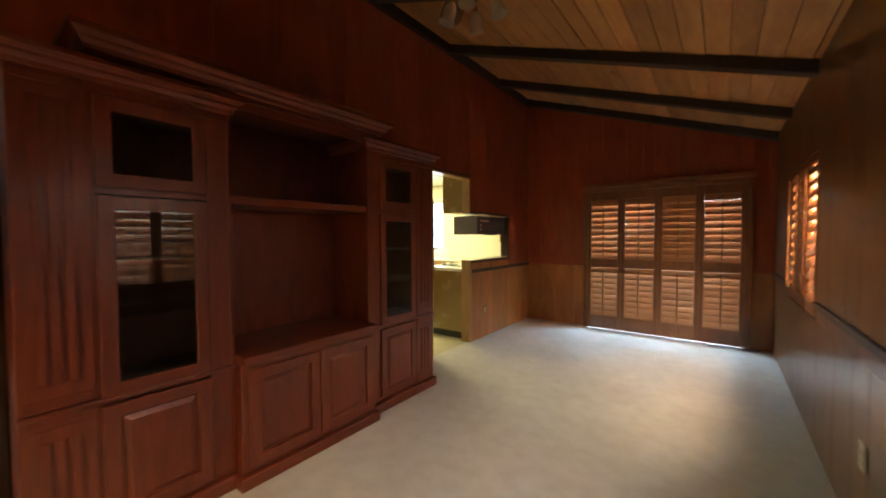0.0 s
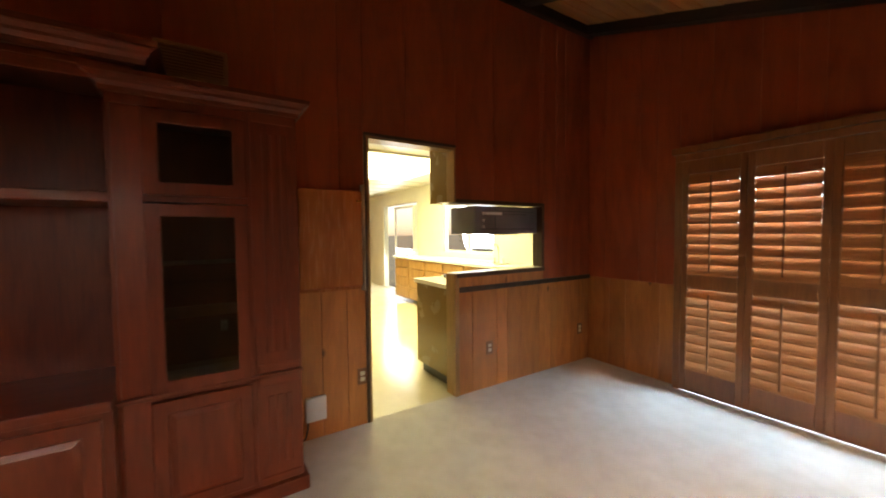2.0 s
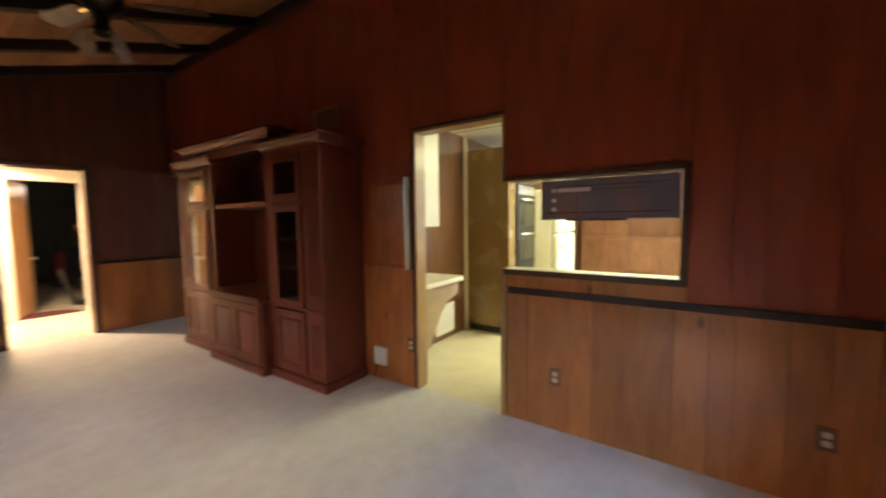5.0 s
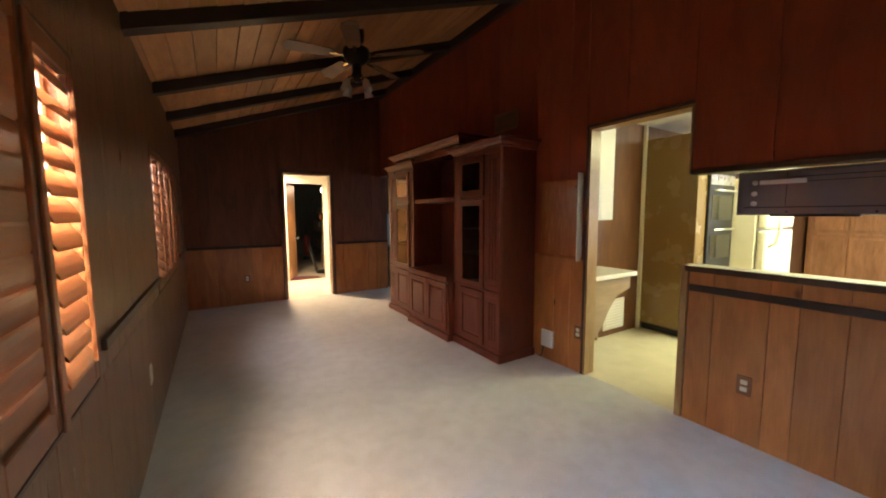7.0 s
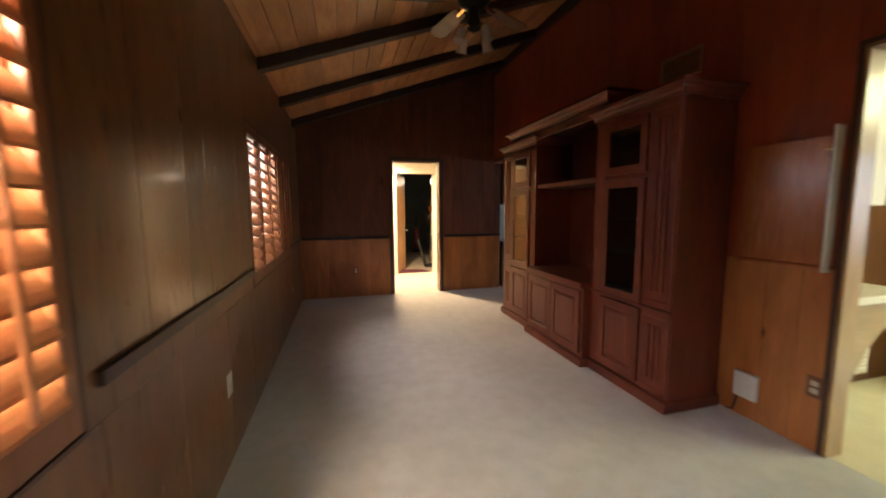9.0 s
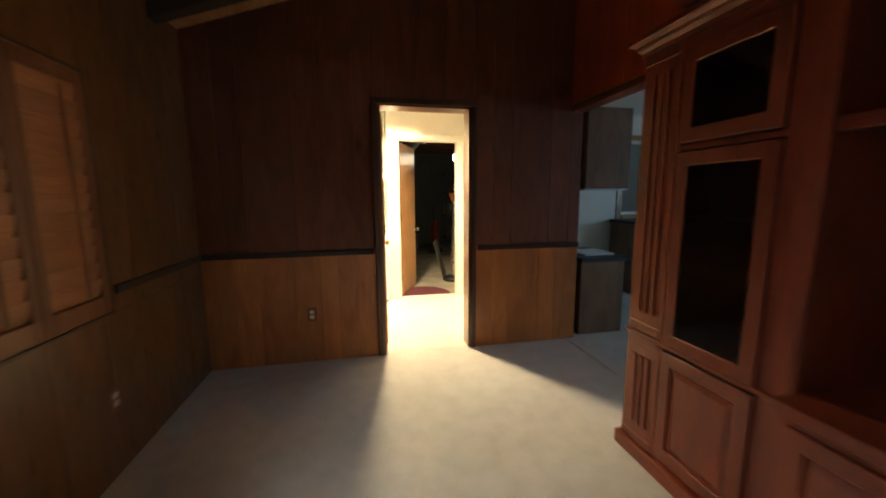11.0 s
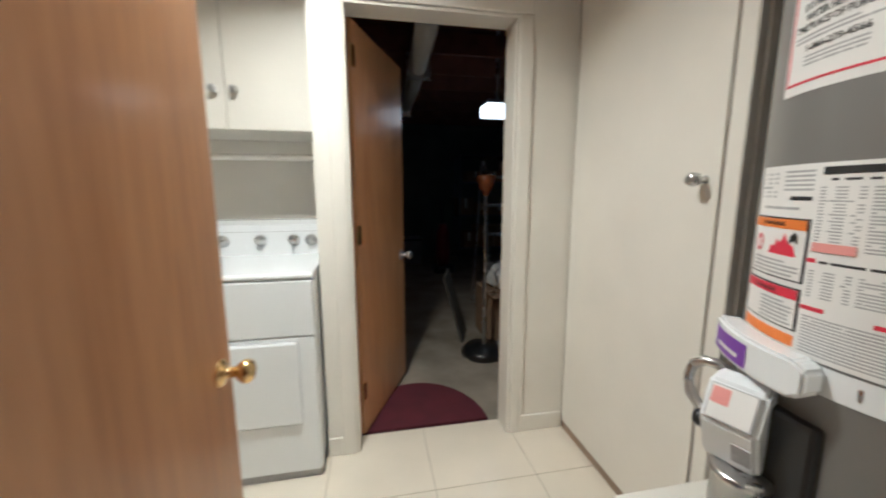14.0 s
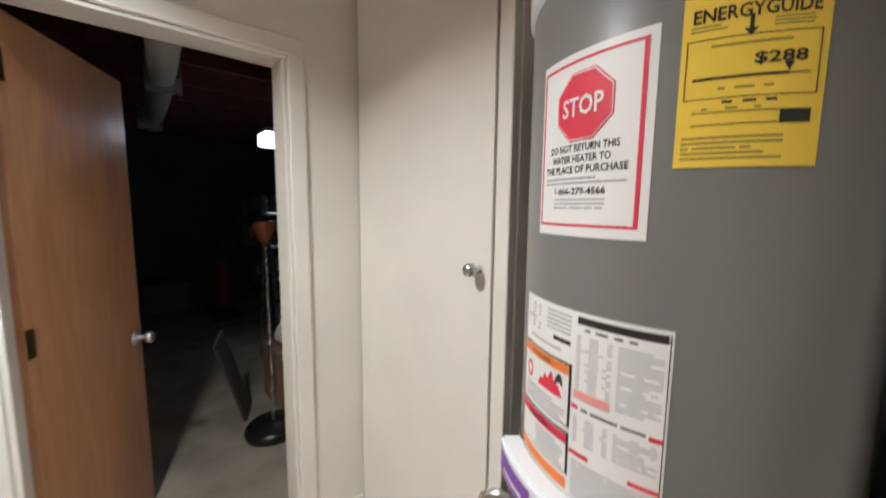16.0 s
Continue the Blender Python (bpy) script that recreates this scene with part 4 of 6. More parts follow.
def leaf_door(name, hinge, angle, width, height, label, knob_z, knob_mat):
    """A flush door leaf turned about its hinge line. angle: direction of the leaf, degrees from +x."""
    d = thing(name, (hinge[0], hinge[1], 0), label, "door", kind="structure")
    m = Matrix.Translation((hinge[0], hinge[1], 0)) @ pose(0, 0, 0, 0, 0, angle)
    b = bx(0.003, width, -0.018, 0.018, 0.012, height, 0.003)
    b.transform(m)
    part("leaf", b, DOOR_WOOD, d)
    knobset(d, m @ pose(width - 0.065, 0, knob_z, 0, 0, 90), knob_mat)
    for z in (0.2, 1.0, 1.8):
        b = boxes(((-0.006, -0.022, z), (0.03, -0.0185, z + 0.09)), ((-0.006, 0.0185, z), (0.03, 0.022, z + 0.09)))
        add_tube(b, (-0.004, 0.024, z - 0.005), (-0.004, 0.024, z + 0.095), 0.005, 8)
        b.transform(m)
        part("hinge", b, BRASS, d, "brass butt hinge")
    return d


leaf_door("door_laundry", (-0.800, -1.345), 270, 0.762, 2.005, "tan birch flush door standing open", 0.84, BRASS)
leaf_door("door_garage", (GD_X1 - 0.018, LB - 0.112), 247, 0.69, 2.0, "tan wooden flush door open into the garage", 0.85, STEEL)

lc = thing("laundry_inner_casing", (LD_X0, LN, 0), "white painted casing on the laundry side", "door frame", kind="structure")
part("casing", bx(LD_X0 - 0.055, LD_X0 - 0.004, LN - 0.026, LN - 0.009, 0, LD_Z, 0.005, 2), WHITE, lc)
part("casing", bx(LD_X1 + 0.004, LD_X1 + 0.055, LN - 0.026, LN - 0.009, 0, LD_Z, 0.005, 2), JAMB_RED, lc)
part("casing", bx(LD_X0 - 0.055, LD_X1 + 0.055, LN - 0.026, LN - 0.009, LD_Z, LD_Z + 0.05, 0.005, 2), WHITE, lc)
part("hinge_jamb", bx(LD_X1 - 0.018, LD_X1 + 0.003, -1.342, S - 0.1655, 0, LD_Z, 0.002), TRIM_DARK, lc, "dark hinge jamb")
part("strike_plate", bx(LD_X0 + 0.018, LD_X0 + 0.020, LN - 0.004, LN + 0.035, 0.80, 0.87, 0.0005), BRASS, lc, "brass strike plate")

# water heater
HX, HY, HR = -2.18, -1.61, 0.29
heater = thing("water_heater", (HX, HY, 0.42), "grey tank water heater with printed labels, standing on a white box", "water heater")
tank = part("tank", lathe([(HR - 0.02, 0.42), (HR, 0.44), (HR, 1.83), (HR - 0.01, 1.85)], (HX, HY, 0), 72), GREYPAINT, heater, "", True)
part("top_cap", lathe([(HR + 0.008, 1.835), (HR + 0.010, 1.90), (HR - 0.03, 1.93), (0.06, 1.95)], (HX, HY, 0), 48), ENAMEL, heater, "white top cap", True)


def wrap(name, a0, a1, z0, z1, out, mat, parent, label="", ends=None):
    """A thin sheet bent round the tank between two angles (degrees) and two heights."""
    bm = bmesh.new()
    n = max(2, int(abs(a1 - a0) / 3))
    r0, r1 = HR + out, HR + out + 0.0006
    cols = []
    for i in range(n + 1):
        a = radians(a0 + (a1 - a0) * i / n)
        c, s_ = math.cos(a), math.sin(a)
        cols.append([bm.verts.new((HX + r * c, HY + r * s_, z)) for r, z in ((r0, z0), (r1, z0), (r1, z1), (r0, z1))])
    for a, b in zip(cols, cols[1:]):
        for k in range(4):
            bm.faces.new((a[k], a[(k + 1) % 4], b[(k + 1) % 4], b[k]))
    bm.faces.new(cols[0])
    bm.faces.new(cols[-1])
    return part(name, bm, mat, parent, label, False)


def bend(bm, ac, zc, out):
    """Lay a flat shape (x right, y up, z out; metres) on the tank about the angle ac and the height zc."""
    for v in bm.verts:
        a = radians(ac) + v.co.x / HR
        r = HR + out + v.co.z
        v.co = Vector((HX + r * math.cos(a), HY + r * math.sin(a), zc + v.co.y))
    return bm


def lettering(text, size, width=None):
    """Flat letters as a mesh, centred, as high as size and squeezed to a width."""
    cu = bpy.data.curves.new("letters", 'FONT')
    cu.body, cu.size, cu.align_x, cu.align_y, cu.offset = text, 1.0, 'CENTER', 'CENTER', 0.018
    cu.resolution_u = 2
    ob = bpy.data.objects.new("letters", cu)
    scene.collection.objects.link(ob)
    me = bpy.data.meshes.new_from_object(ob.evaluated_get(bpy.context.evaluated_depsgraph_get()))
    bpy.data.objects.remove(ob)
    bm = bmesh.new()
    bm.from_mesh(me)
    xs = [v.co.x for v in bm.verts]
    ys = [v.co.y for v in bm.verts]
    k = size / (max(ys) - min(ys))
    kx = (width / (max(xs) - min(xs))) if width else k
    cx, cy = (max(xs) + min(xs)) / 2, (max(ys) + min(ys)) / 2
    for v in bm.verts:
        v.co = Vector(((v.co.x - cx) * kx, (v.co.y - cy) * k, 0.0005))
    return bm


def words(parent, text, ac, zc, size, width, mat, out):
    part("lettering", bend(lettering(text, size, width), ac, zc, out), mat, parent)


def printed_lines(parent, a0, a1, z0, z1, rows, mat, out, seed):
    """Rows of unreadable print as one piece."""
    rnd = random.Random(seed)
    bm = bmesh.new()
    pitch = (z1 - z0) / rows
    for i in range(rows):
        end = a1 - (a1 - a0) * (rnd.random() * 0.35 if rnd.random() < 0.3 else 0.0)
        n = max(2, int((end - a0) / 4))
        lo, hi = z1 - (i + 0.78) * pitch, z1 - (i + 0.30) * pitch
        prev = None
        for k in range(n + 1):
            a = radians(a0 + (end - a0) * k / n)
            c, s_ = math.cos(a) * (HR + out), math.sin(a) * (HR + out)
            cur = (bm.verts.new((HX + c, HY + s_, lo)), bm.verts.new((HX + c, HY + s_, hi)))
            if prev:
                bm.faces.new((prev[0], cur[0], cur[1], prev[1]))
            prev = cur
    part("small_print", bm, mat, parent)


# the stop notice
L1, L2, L3 = 0.0012, 0.0024, 0.0036


def flat_shape(points):
    """A thin flat outline, cut finely enough to follow the tank."""
    bm = bmesh.new()
    bm.faces.new([bm.verts.new((x_, y_, 0)) for x_, y_ in points])
    bmesh.ops.triangulate(bm, faces=list(bm.faces))
    bmesh.ops.subdivide_edges(bm, edges=list(bm.edges), cuts=5, use_grid_fill=True)
    return bm


st = wrap("stop_notice", -31, 10, 1.417, 1.706, 0.0004, PAPER, heater, "white notice with a red stop sign")
for a0, a1, z0, z1 in ((-29.8, -29.1, 1.436, 1.693), (6.4, 7.6, 1.436, 1.693), (-29.8, 7.6, 1.690, 1.694), (-29.8, 7.6, 1.433, 1.437)):
    wrap("border", a0, a1, z0, z1, L1, REDINK, st)
part("octagon_rim", bend(flat_shape([(0.058 * math.cos(radians(22.5 + 45 * k)), 0.058 * math.sin(radians(22.5 + 45 * k))) for k in range(8)]), -11.2, 1.622, L1), REDINK, st)
part("octagon_line", bend(flat_shape([(0.0555 * math.cos(radians(22.5 + 45 * k)), 0.0555 * math.sin(radians(22.5 + 45 * k))) for k in range(8)]), -11.2, 1.622, L1 + 0.0008), PAPER, st)
part("octagon", bend(flat_shape([(0.0535 * math.cos(radians(22.5 + 45 * k)), 0.0535 * math.sin(radians(22.5 + 45 * k))) for k in range(8)]), -11.2, 1.622, L1 + 0.0016), REDINK, st)
words(st, "STOP", -11.2, 1.622, 0.030, 0.076, PAPER, L3)
words(st, "DO NOT RETURN THIS", -11.4, 1.5585, 0.0118, 0.132, INK, L1)
words(st, "WATER HEATER TO", -12.2, 1.5415, 0.0118, 0.115, INK, L1)
words(st, "THE PLACE OF PURCHASE", -11.4, 1.5245, 0.0118, 0.158, INK, L1)
printed_lines(st, -27, 4, 1.500, 1.514, 2, GREYINK, L1, 1)
words(st, "1-866-279-4566", -11.8, 1.490, 0.0115, 0.100, INK, L1)
printed_lines(st, -22, -2, 1.460, 1.480, 3, GREYINK, L1, 2)
# the yellow energy notice
ye = wrap("energy_notice", 14.8, 44.4, 1.516, 1.725, 0.0004, YELLOW, heater, "yellow energy cost notice")
words(ye, "ENERGYGUIDE", 29.5, 1.700, 0.0165, 0.127, INK, L1)
b = prism([(-0.002, 0.012), (0.002, 0.012), (0.002, -0.004), (0.007, -0.004), (0.0, -0.013), (-0.007, -0.004), (-0.002, -0.004)], 0.0, 0.0005, 'Z')
part("arrow", bend(b, 28.6, 1.683, L1), INK, ye)
printed_lines(ye, 16.5, 24, 1.681, 1.690, 2, GREYBROWN, L1, 3)
printed_lines(ye, 33, 41, 1.678, 1.690, 3, GREYBROWN, L1, 4)
printed_lines(ye, 21, 37, 1.660, 1.666, 1, GREYBROWN, L1, 5)
words(ye, "$288", 35, 1.643, 0.0155, 0.053, INK, L1)
wrap("scale_line", 17.6, 36.7, 1.623, 1.626, L1, INK, ye)
wrap("scale_line", 36.7, 41, 1.624, 1.6252, L1, INK, ye)
b = prism([(-0.005, 0.006), (0.005, 0.006), (0.0, -0.004)], 0.0, 0.0005, 'Z')
part("pointer", bend(b, 36.7, 1.631, L1), INK, ye)
printed_lines(ye, 23, 34, 1.609, 1.615, 1, GREYBROWN, L1, 6)
printed_lines(ye, 24, 35, 1.592, 1.599, 1, INK, L1, 7)
printed_lines(ye, 20, 38, 1.585, 1.591, 1, GREYBROWN, L1, 8)
wrap("black_box", 35.8, 42, 1.567, 1.583, L1, INK, ye)
printed_lines(ye, 16.2, 37, 1.524, 1.556, 5, GREYBROWN, L1, 9)
for a0, a1, z0, z1 in ((16, 16.2, 1.600, 1.672), (42.6, 42.8, 1.600, 1.672), (16, 42.8, 1.6715, 1.6723), (16, 42.8, 1.600, 1.6008), (18, 35.6, 1.583, 1.5838), (18, 35.6, 1.568, 1.5688)):
    wrap("rule", a0, a1, z0, z1, L1, INK, ye)
# the large instruction sheet
ins = wrap("instruction_sheet", -40, 18.6, 0.968, 1.295, 0.0004, PAPER, heater, "white instruction label with warning boxes")
printed_lines(ins, -38, -27, 1.235, 1.285, 6, GREYINK, L1, 10)
printed_lines(ins, -23, -11, 1.248, 1.287, 5, GREYINK, L1, 11)
wrap("black_tag", -19, -11, 1.233, 1.240, L1, INK, ins)
printed_lines(ins, -34, -15, 1.214, 1.224, 1, GREYINK, L1, 12)
for z0, z1, head in ((1.090, 1.202, ORANGE), (1.004, 1.080, REDINK)):
    wrap("warning_frame", -39.2, -10.0, z0, z1, L1, INK, ins)
    bxp = wrap("warning_box", -38.7, -10.8, z0 + 0.003, z1 - 0.003, L2, PAPER, ins)
    wrap("warning_band", -38.7, -10.8, z1 - 0.020, z1 - 0.003, L3, head, bxp)
    printed_lines(bxp, -36 if head is ORANGE else -27, -12, z0 + 0.006, z0 + (0.036 if head is ORANGE else 0.05), 4 if head is ORANGE else 6, GREYINK, L3, 13)
    words(bxp, "WARNING" if head is ORANGE else "DANGER", -25, z1 - 0.0115, 0.008, 0.062, INK, L3 + 0.001)
part("flame_sign", bend(flat_shape([(-0.034, -0.016), (-0.026, 0.0), (-0.018, -0.002), (-0.012, 0.014), (-0.004, 0.006), (0.006, 0.024), (0.014, 0.008), (0.026, 0.002), (0.034, -0.016)]), -20, 1.150, L3), REDINK, ins)
part("flame_dark", bend(flat_shape([(0.0, 0.004), (0.004, 0.020), (0.012, 0.028), (0.018, 0.022), (0.020, 0.006), (0.012, 0.012)]), -17, 1.150, L3 + 0.001), INK, ins)
part("sign_ring", bend(lettering("O", 0.036, 0.024), -33, 1.150, L3), REDINK, ins)
wrap("orange_strip", -39.5, -10.4, 0.976, 0.996, L1, ORANGE, ins)
wrap("black_header", -8.5, 17.3, 1.276, 1.288, L1, INK, ins)
printed_lines(ins, -6, 15, 1.264, 1.272, 1, INK, L1, 14)
for k, (a0, a1) in enumerate(((-8.6, 3.2), (4.8, 16.8))):
    printed_lines(ins, a0, a1, 1.155, 1.258, 19, GREYINK, L1, 20 + k)
    printed_lines(ins, a0, a1, 1.072, 1.120, 9, GREYINK, L1, 30 + k)
wrap("pink_print", -8.6, 3.2, 1.150, 1.165, L2, PINK, ins)
for a0, a1, z in ((-9.6, -7, 1.131), (14.2, 18, 1.127), (-9.6, -2.5, 1.050), (9.5, 18, 1.046)):
    wrap("red_bar", a0, a1, z, z + 0.007, L1, REDINK, ins)
printed_lines(ins, -6, 13.5, 1.129, 1.138, 1, INK, L1, 40)
printed_lines(ins, -8.6, 16.8, 0.975, 1.042, 12, GREYINK, L1, 41)
wrap("sheet_rule", 17.7, 17.95, 0.978, 1.288, L1, INK, ins)

# earthquake strap, burner control, vent canister
strap = wrap("strap", -75, 100, 0.916, 0.964, 0.002, ENAMEL, heater, "white plastic strap")
hs = prism([(-0.15, -0.036), (0.055, -0.036), (0.072, -0.020), (0.072, 0.020), (0.055, 0.034), (-0.15, 0.036)], 0.0, 0.045, 'Z')
bmesh.ops.bevel(hs, geom=list(hs.edges), offset=0.006, segments=2, affect='EDGES')
bmesh.ops.triangulate(hs, faces=list(hs.faces))
bmesh.ops.subdivide_edges(hs, edges=[e for e in hs.edges if abs(e.verts[0].co.x - e.verts[1].co.x) > 0.05], cuts=6)
hb_ = part("strap_housing", bend(hs, -13, 0.940, 0.003), ENAMEL, heater, "white strap housing")
b = flat_shape([(-0.06, -0.024), (0.05, -0.024), (0.05, 0.022), (-0.06, 0.022)])
part("purple_label", bend(b, -27, 0.938, 0.0490), PURPLE, hb_, "purple label")
b = flat_shape([(-0.038, -0.004), (0.03, -0.004), (0.03, 0.004), (-0.038, 0.004)])
part("label_bar", bend(b, -27, 0.930, 0.0500), PAPER, hb_)
wrap("strap_slot", 9, 10, 0.930, 0.950, 0.0032, STEEL, strap)
m = Matrix.Translation((-1.862, -1.712, 0.805)) @ pose(0, 0, 0, 0, 16, 20)
b = prism([(-0.05, -0.08), (0.045, -0.08), (0.05, 0.02), (0.0, 0.08), (-0.05, 0.08)], -0.048, 0.048, 'Y')
bmesh.ops.bevel(b, geom=list(b.edges), offset=0.008, segments=2, affect='EDGES')
b.transform(m)
vv = part("gas_control", b, ENAMEL, heater, "white burner control box")
up = m @ pose(0.0265, 0, 0.0515, 0, -39.8, 0)
for n_, lo_, hi_, mt in (("control_label", (0.0, -0.038, -0.034), (0.002, 0.038, 0.034), GREYINK), ("label_sheet", (0.002, -0.036, -0.032), (0.0028, 0.036, 0.032), PAPER), ("pink_label", (0.0028, -0.034, -0.004), (0.0034, -0.004, 0.028), PINK)):
    b = boxes((lo_, hi_))
    b.transform(up)
    part(n_, b, mt, vv)
b = boxes(((0.048, 0.008, -0.055), (0.0505, 0.038, -0.015)))
b.transform(m)
part("code_label", b, GREYINK, vv)
b = lathe([(0.018, 0), (0.018, 0.014), (0.013, 0.020)], (0.02, 0.0, -0.015), 16, 'Y')
for v in b.verts:
    v.co.y = -v.co.y - 0.048
b.transform(m)
part("dial", b, BLACK, vv, "black dial", True)
part("back_block", bx(-1.955, -1.875, -1.745, -1.595, 0.66, 0.86, 0.01, 2), BLACK, heater, "black control block")
part("gas_hose", path_tube([(-1.91, -1.765, 0.865), (-1.885, -1.785, 0.885), (-1.875, -1.805, 0.885), (-1.868, -1.825, 0.870), (-1.866, -1.835, 0.84), (-1.866, -1.825, 0.80), (-1.866, -1.790, 0.775), (-1.866, -1.765, 0.77)], 0.011, 10), STEEL, heater, "ribbed steel gas hose", True)
part("vent_canister", lathe([(0.046, 0.422), (0.046, 0.700), (0.050, 0.703), (0.050, 0.716), (0.044, 0.720)], (-1.855, -1.690, 0), 28), STEEL, heater, "grey metal canister", True)
part("black_tube", path_tube([(-1.89, -1.62, 0.72), (-1.868, -1.58, 0.66), (-1.872, -1.53, 0.58), (-1.885, -1.48, 0.50), (-1.90, -1.44, 0.435)], 0.010), BLACK, heater, "black tube", True)
part("burner_cover", bend(bx(-0.06, 0.06, -0.035, 0.035, 0, 0.012, 0.006, 2), 14, 0.58, 0.0), GREYPAINT, heater)

stand = thing("heater_stand", (HX, HY, 0), "white painted box stand under the water heater", "stand")
part("box", bx(-2.515, -1.81, -1.965, LN - 0.014, 0.0, 0.40, 0.004), WHITE, stand)
part("top", bx(-2.515, -1.80, -1.968, LN - 0.014, 0.40, 0.42, 0.004), WHITE, stand)

# dryer
dr = thing("clothes_dryer", (-0.6, -3.05, 0), "white front-loading clothes dryer with four control knobs", "dryer")
DX0, DX1, DF = -0.925, -0.24, -2.70
part("body", bx(DX0, DX1, -3.40, DF - 0.012, 0.03, 0.90, 0.012, 2), ENAMEL, dr)
part("top", bx(DX0, DX1, -3.40, DF, 0.90, 0.925, 0.010, 2), ENAMEL, dr)
part("console", prism([(-3.40, 0.92), (-3.20, 0.92), (-3.22, 1.08), (-3.30, 1.10), (-3.40, 1.10)], DX0 + 0.01, DX1 - 0.01, 'X'), ENAMEL, dr)
part("upper_front", bx(DX0 + 0.004, DX1 - 0.004, DF - 0.014, DF - 0.002, 0.66, 0.895, 0.005, 2), ENAMEL, dr)
part("lower_front", bx(DX0 + 0.004, DX1 - 0.004, DF - 0.014, DF - 0.004, 0.04, 0.655, 0.005, 2), ENAMEL, dr)
part("door", bx(DX0 + 0.07, DX1 - 0.05, DF - 0.006, DF + 0.012, 0.27, 0.64, 0.012, 3), ENAMEL, dr)
for i, xk in enumerate((-0.85, -0.765, -0.60, -0.42)):
    part("control_knob", lathe([(0.030, 0.0), (0.028, 0.008), (0.018, 0.012), (0.017, 0.030), (0.012, 0.033)], (xk, -3.205, 1.0), 20, 'Y'), STEEL, dr, "silver control knob", True)
part("door_grip", bx(-0.44, -0.30, DF + 0.010, DF + 0.016, 0.55, 0.61, 0.004, 2), ENAMEL, dr)
part("console_line", bx(-0.90, -0.27, -3.2025, -3.2015, 1.045, 1.047, 0), GREYINK, dr)
part("kick_panel", bx(DX0 + 0.01, DX1 - 0.01, DF - 0.05, DF - 0.016, 0.0, 0.04, 0.002), GREYINK, dr)
# upper cupboards
uc = thing("laundry_cupboard", (-0.6, -3.2, 1.53), "white double-door wall cupboard over the dryer", "cabinet")
part("body", bx(-0.93, 0.3, -3.44, -3.072, 1.53, 2.40, 0.003), WHITE, uc)
for a, b in ((-0.925, -0.545), (-0.54, -0.16)):
    d = part("door", bx(a, b, -3.071, -3.052, 1.53, 2.40, 0.003), WHITE, uc)
for xk in (-0.585, -0.50):
    part("knob", lathe([(0.010, 0), (0.008, 0.012), (0.018, 0.020), (0.017, 0.030), (0.008, 0.034)], (xk, -3.052, 1.70), 14, 'Y'), STEEL, uc, "small round knob", True)
rod_ = thing("clothes_rod", (-0.5, -3.2, 1.42), "white clothes rod under the wall cupboard", "rod")
part("rod", tube((-0.93, -3.18, 1.42), (0.3, -3.18, 1.42), 0.016, 14), WHITE, rod_)
part("bracket", bx(-0.934, -0.915, -3.22, -3.14, 1.38, 1.53, 0.003), WHITE, rod_)

# recessed lamp in the laundry ceiling
cl = thing("ceiling_light", (-0.90, -2.18, LC), "round white recessed ceiling light, lit", "ceiling light")
part("trim_ring", lathe([(0.075, -0.004), (0.10, -0.010), (0.105, 0.0)], (-0.90, -2.18, LC), 28), WHITE, cl, "", True)
part("lens", lathe([(0.002, -0.003), (0.07, -0.003), (0.07, -0.001)], (-0.90, -2.18, LC), 28), BULB, cl, "glowing lens")

# ---- garage ----
GN = LB - 0.12
tagged(link_mesh("floor_garage", bx(-6.5, 2.0, -9.0, GN - 0.001, -0.08, -0.012, 0), CONCRETE), "stained concrete garage floor", "floor", kind="structure")
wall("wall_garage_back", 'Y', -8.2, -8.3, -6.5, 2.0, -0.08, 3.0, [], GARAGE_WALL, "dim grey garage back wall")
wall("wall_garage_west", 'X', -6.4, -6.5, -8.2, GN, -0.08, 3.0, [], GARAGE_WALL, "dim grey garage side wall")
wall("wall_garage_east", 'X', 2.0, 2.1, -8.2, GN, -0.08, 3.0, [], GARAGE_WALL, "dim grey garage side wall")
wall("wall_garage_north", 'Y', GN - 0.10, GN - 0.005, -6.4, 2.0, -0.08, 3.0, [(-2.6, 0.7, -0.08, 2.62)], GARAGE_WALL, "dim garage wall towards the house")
tagged(link_mesh("ceiling_garage", bx(-6.5, 2.0, -8.3, GN, 2.95, 3.0, 0), DARKWOOD), "dark board roof over the garage", "ceiling", kind="structure")
for i in range(9):
    y = -3.4 - i * 0.55
    tagged(link_mesh("rafter", bx(-6.3, 1.9, y - 0.02, y + 0.02, 2.42, 2.60, 0.003), DARKWOOD), "old red-brown garage ceiling joist", "joist", "garage joists", "structure")
gl = thing("garage_light", (-2.36, -4.64, 2.42), "small lit box light hanging in the garage", "ceiling light")
part("shade", bx(-2.50, -2.22, -4.74, -4.54, 1.945, 2.055, 0.02, 3), BULB_DIM, gl, "glowing glass shade")
part("canopy", bx(-2.48, -2.24, -4.72, -4.56, 2.056, 2.09, 0.006, 2), STEEL, gl)
part("stem", tube((-2.36, -4.64, 2.09), (-2.36, -4.64, 2.952), 0.016), STEEL, gl)

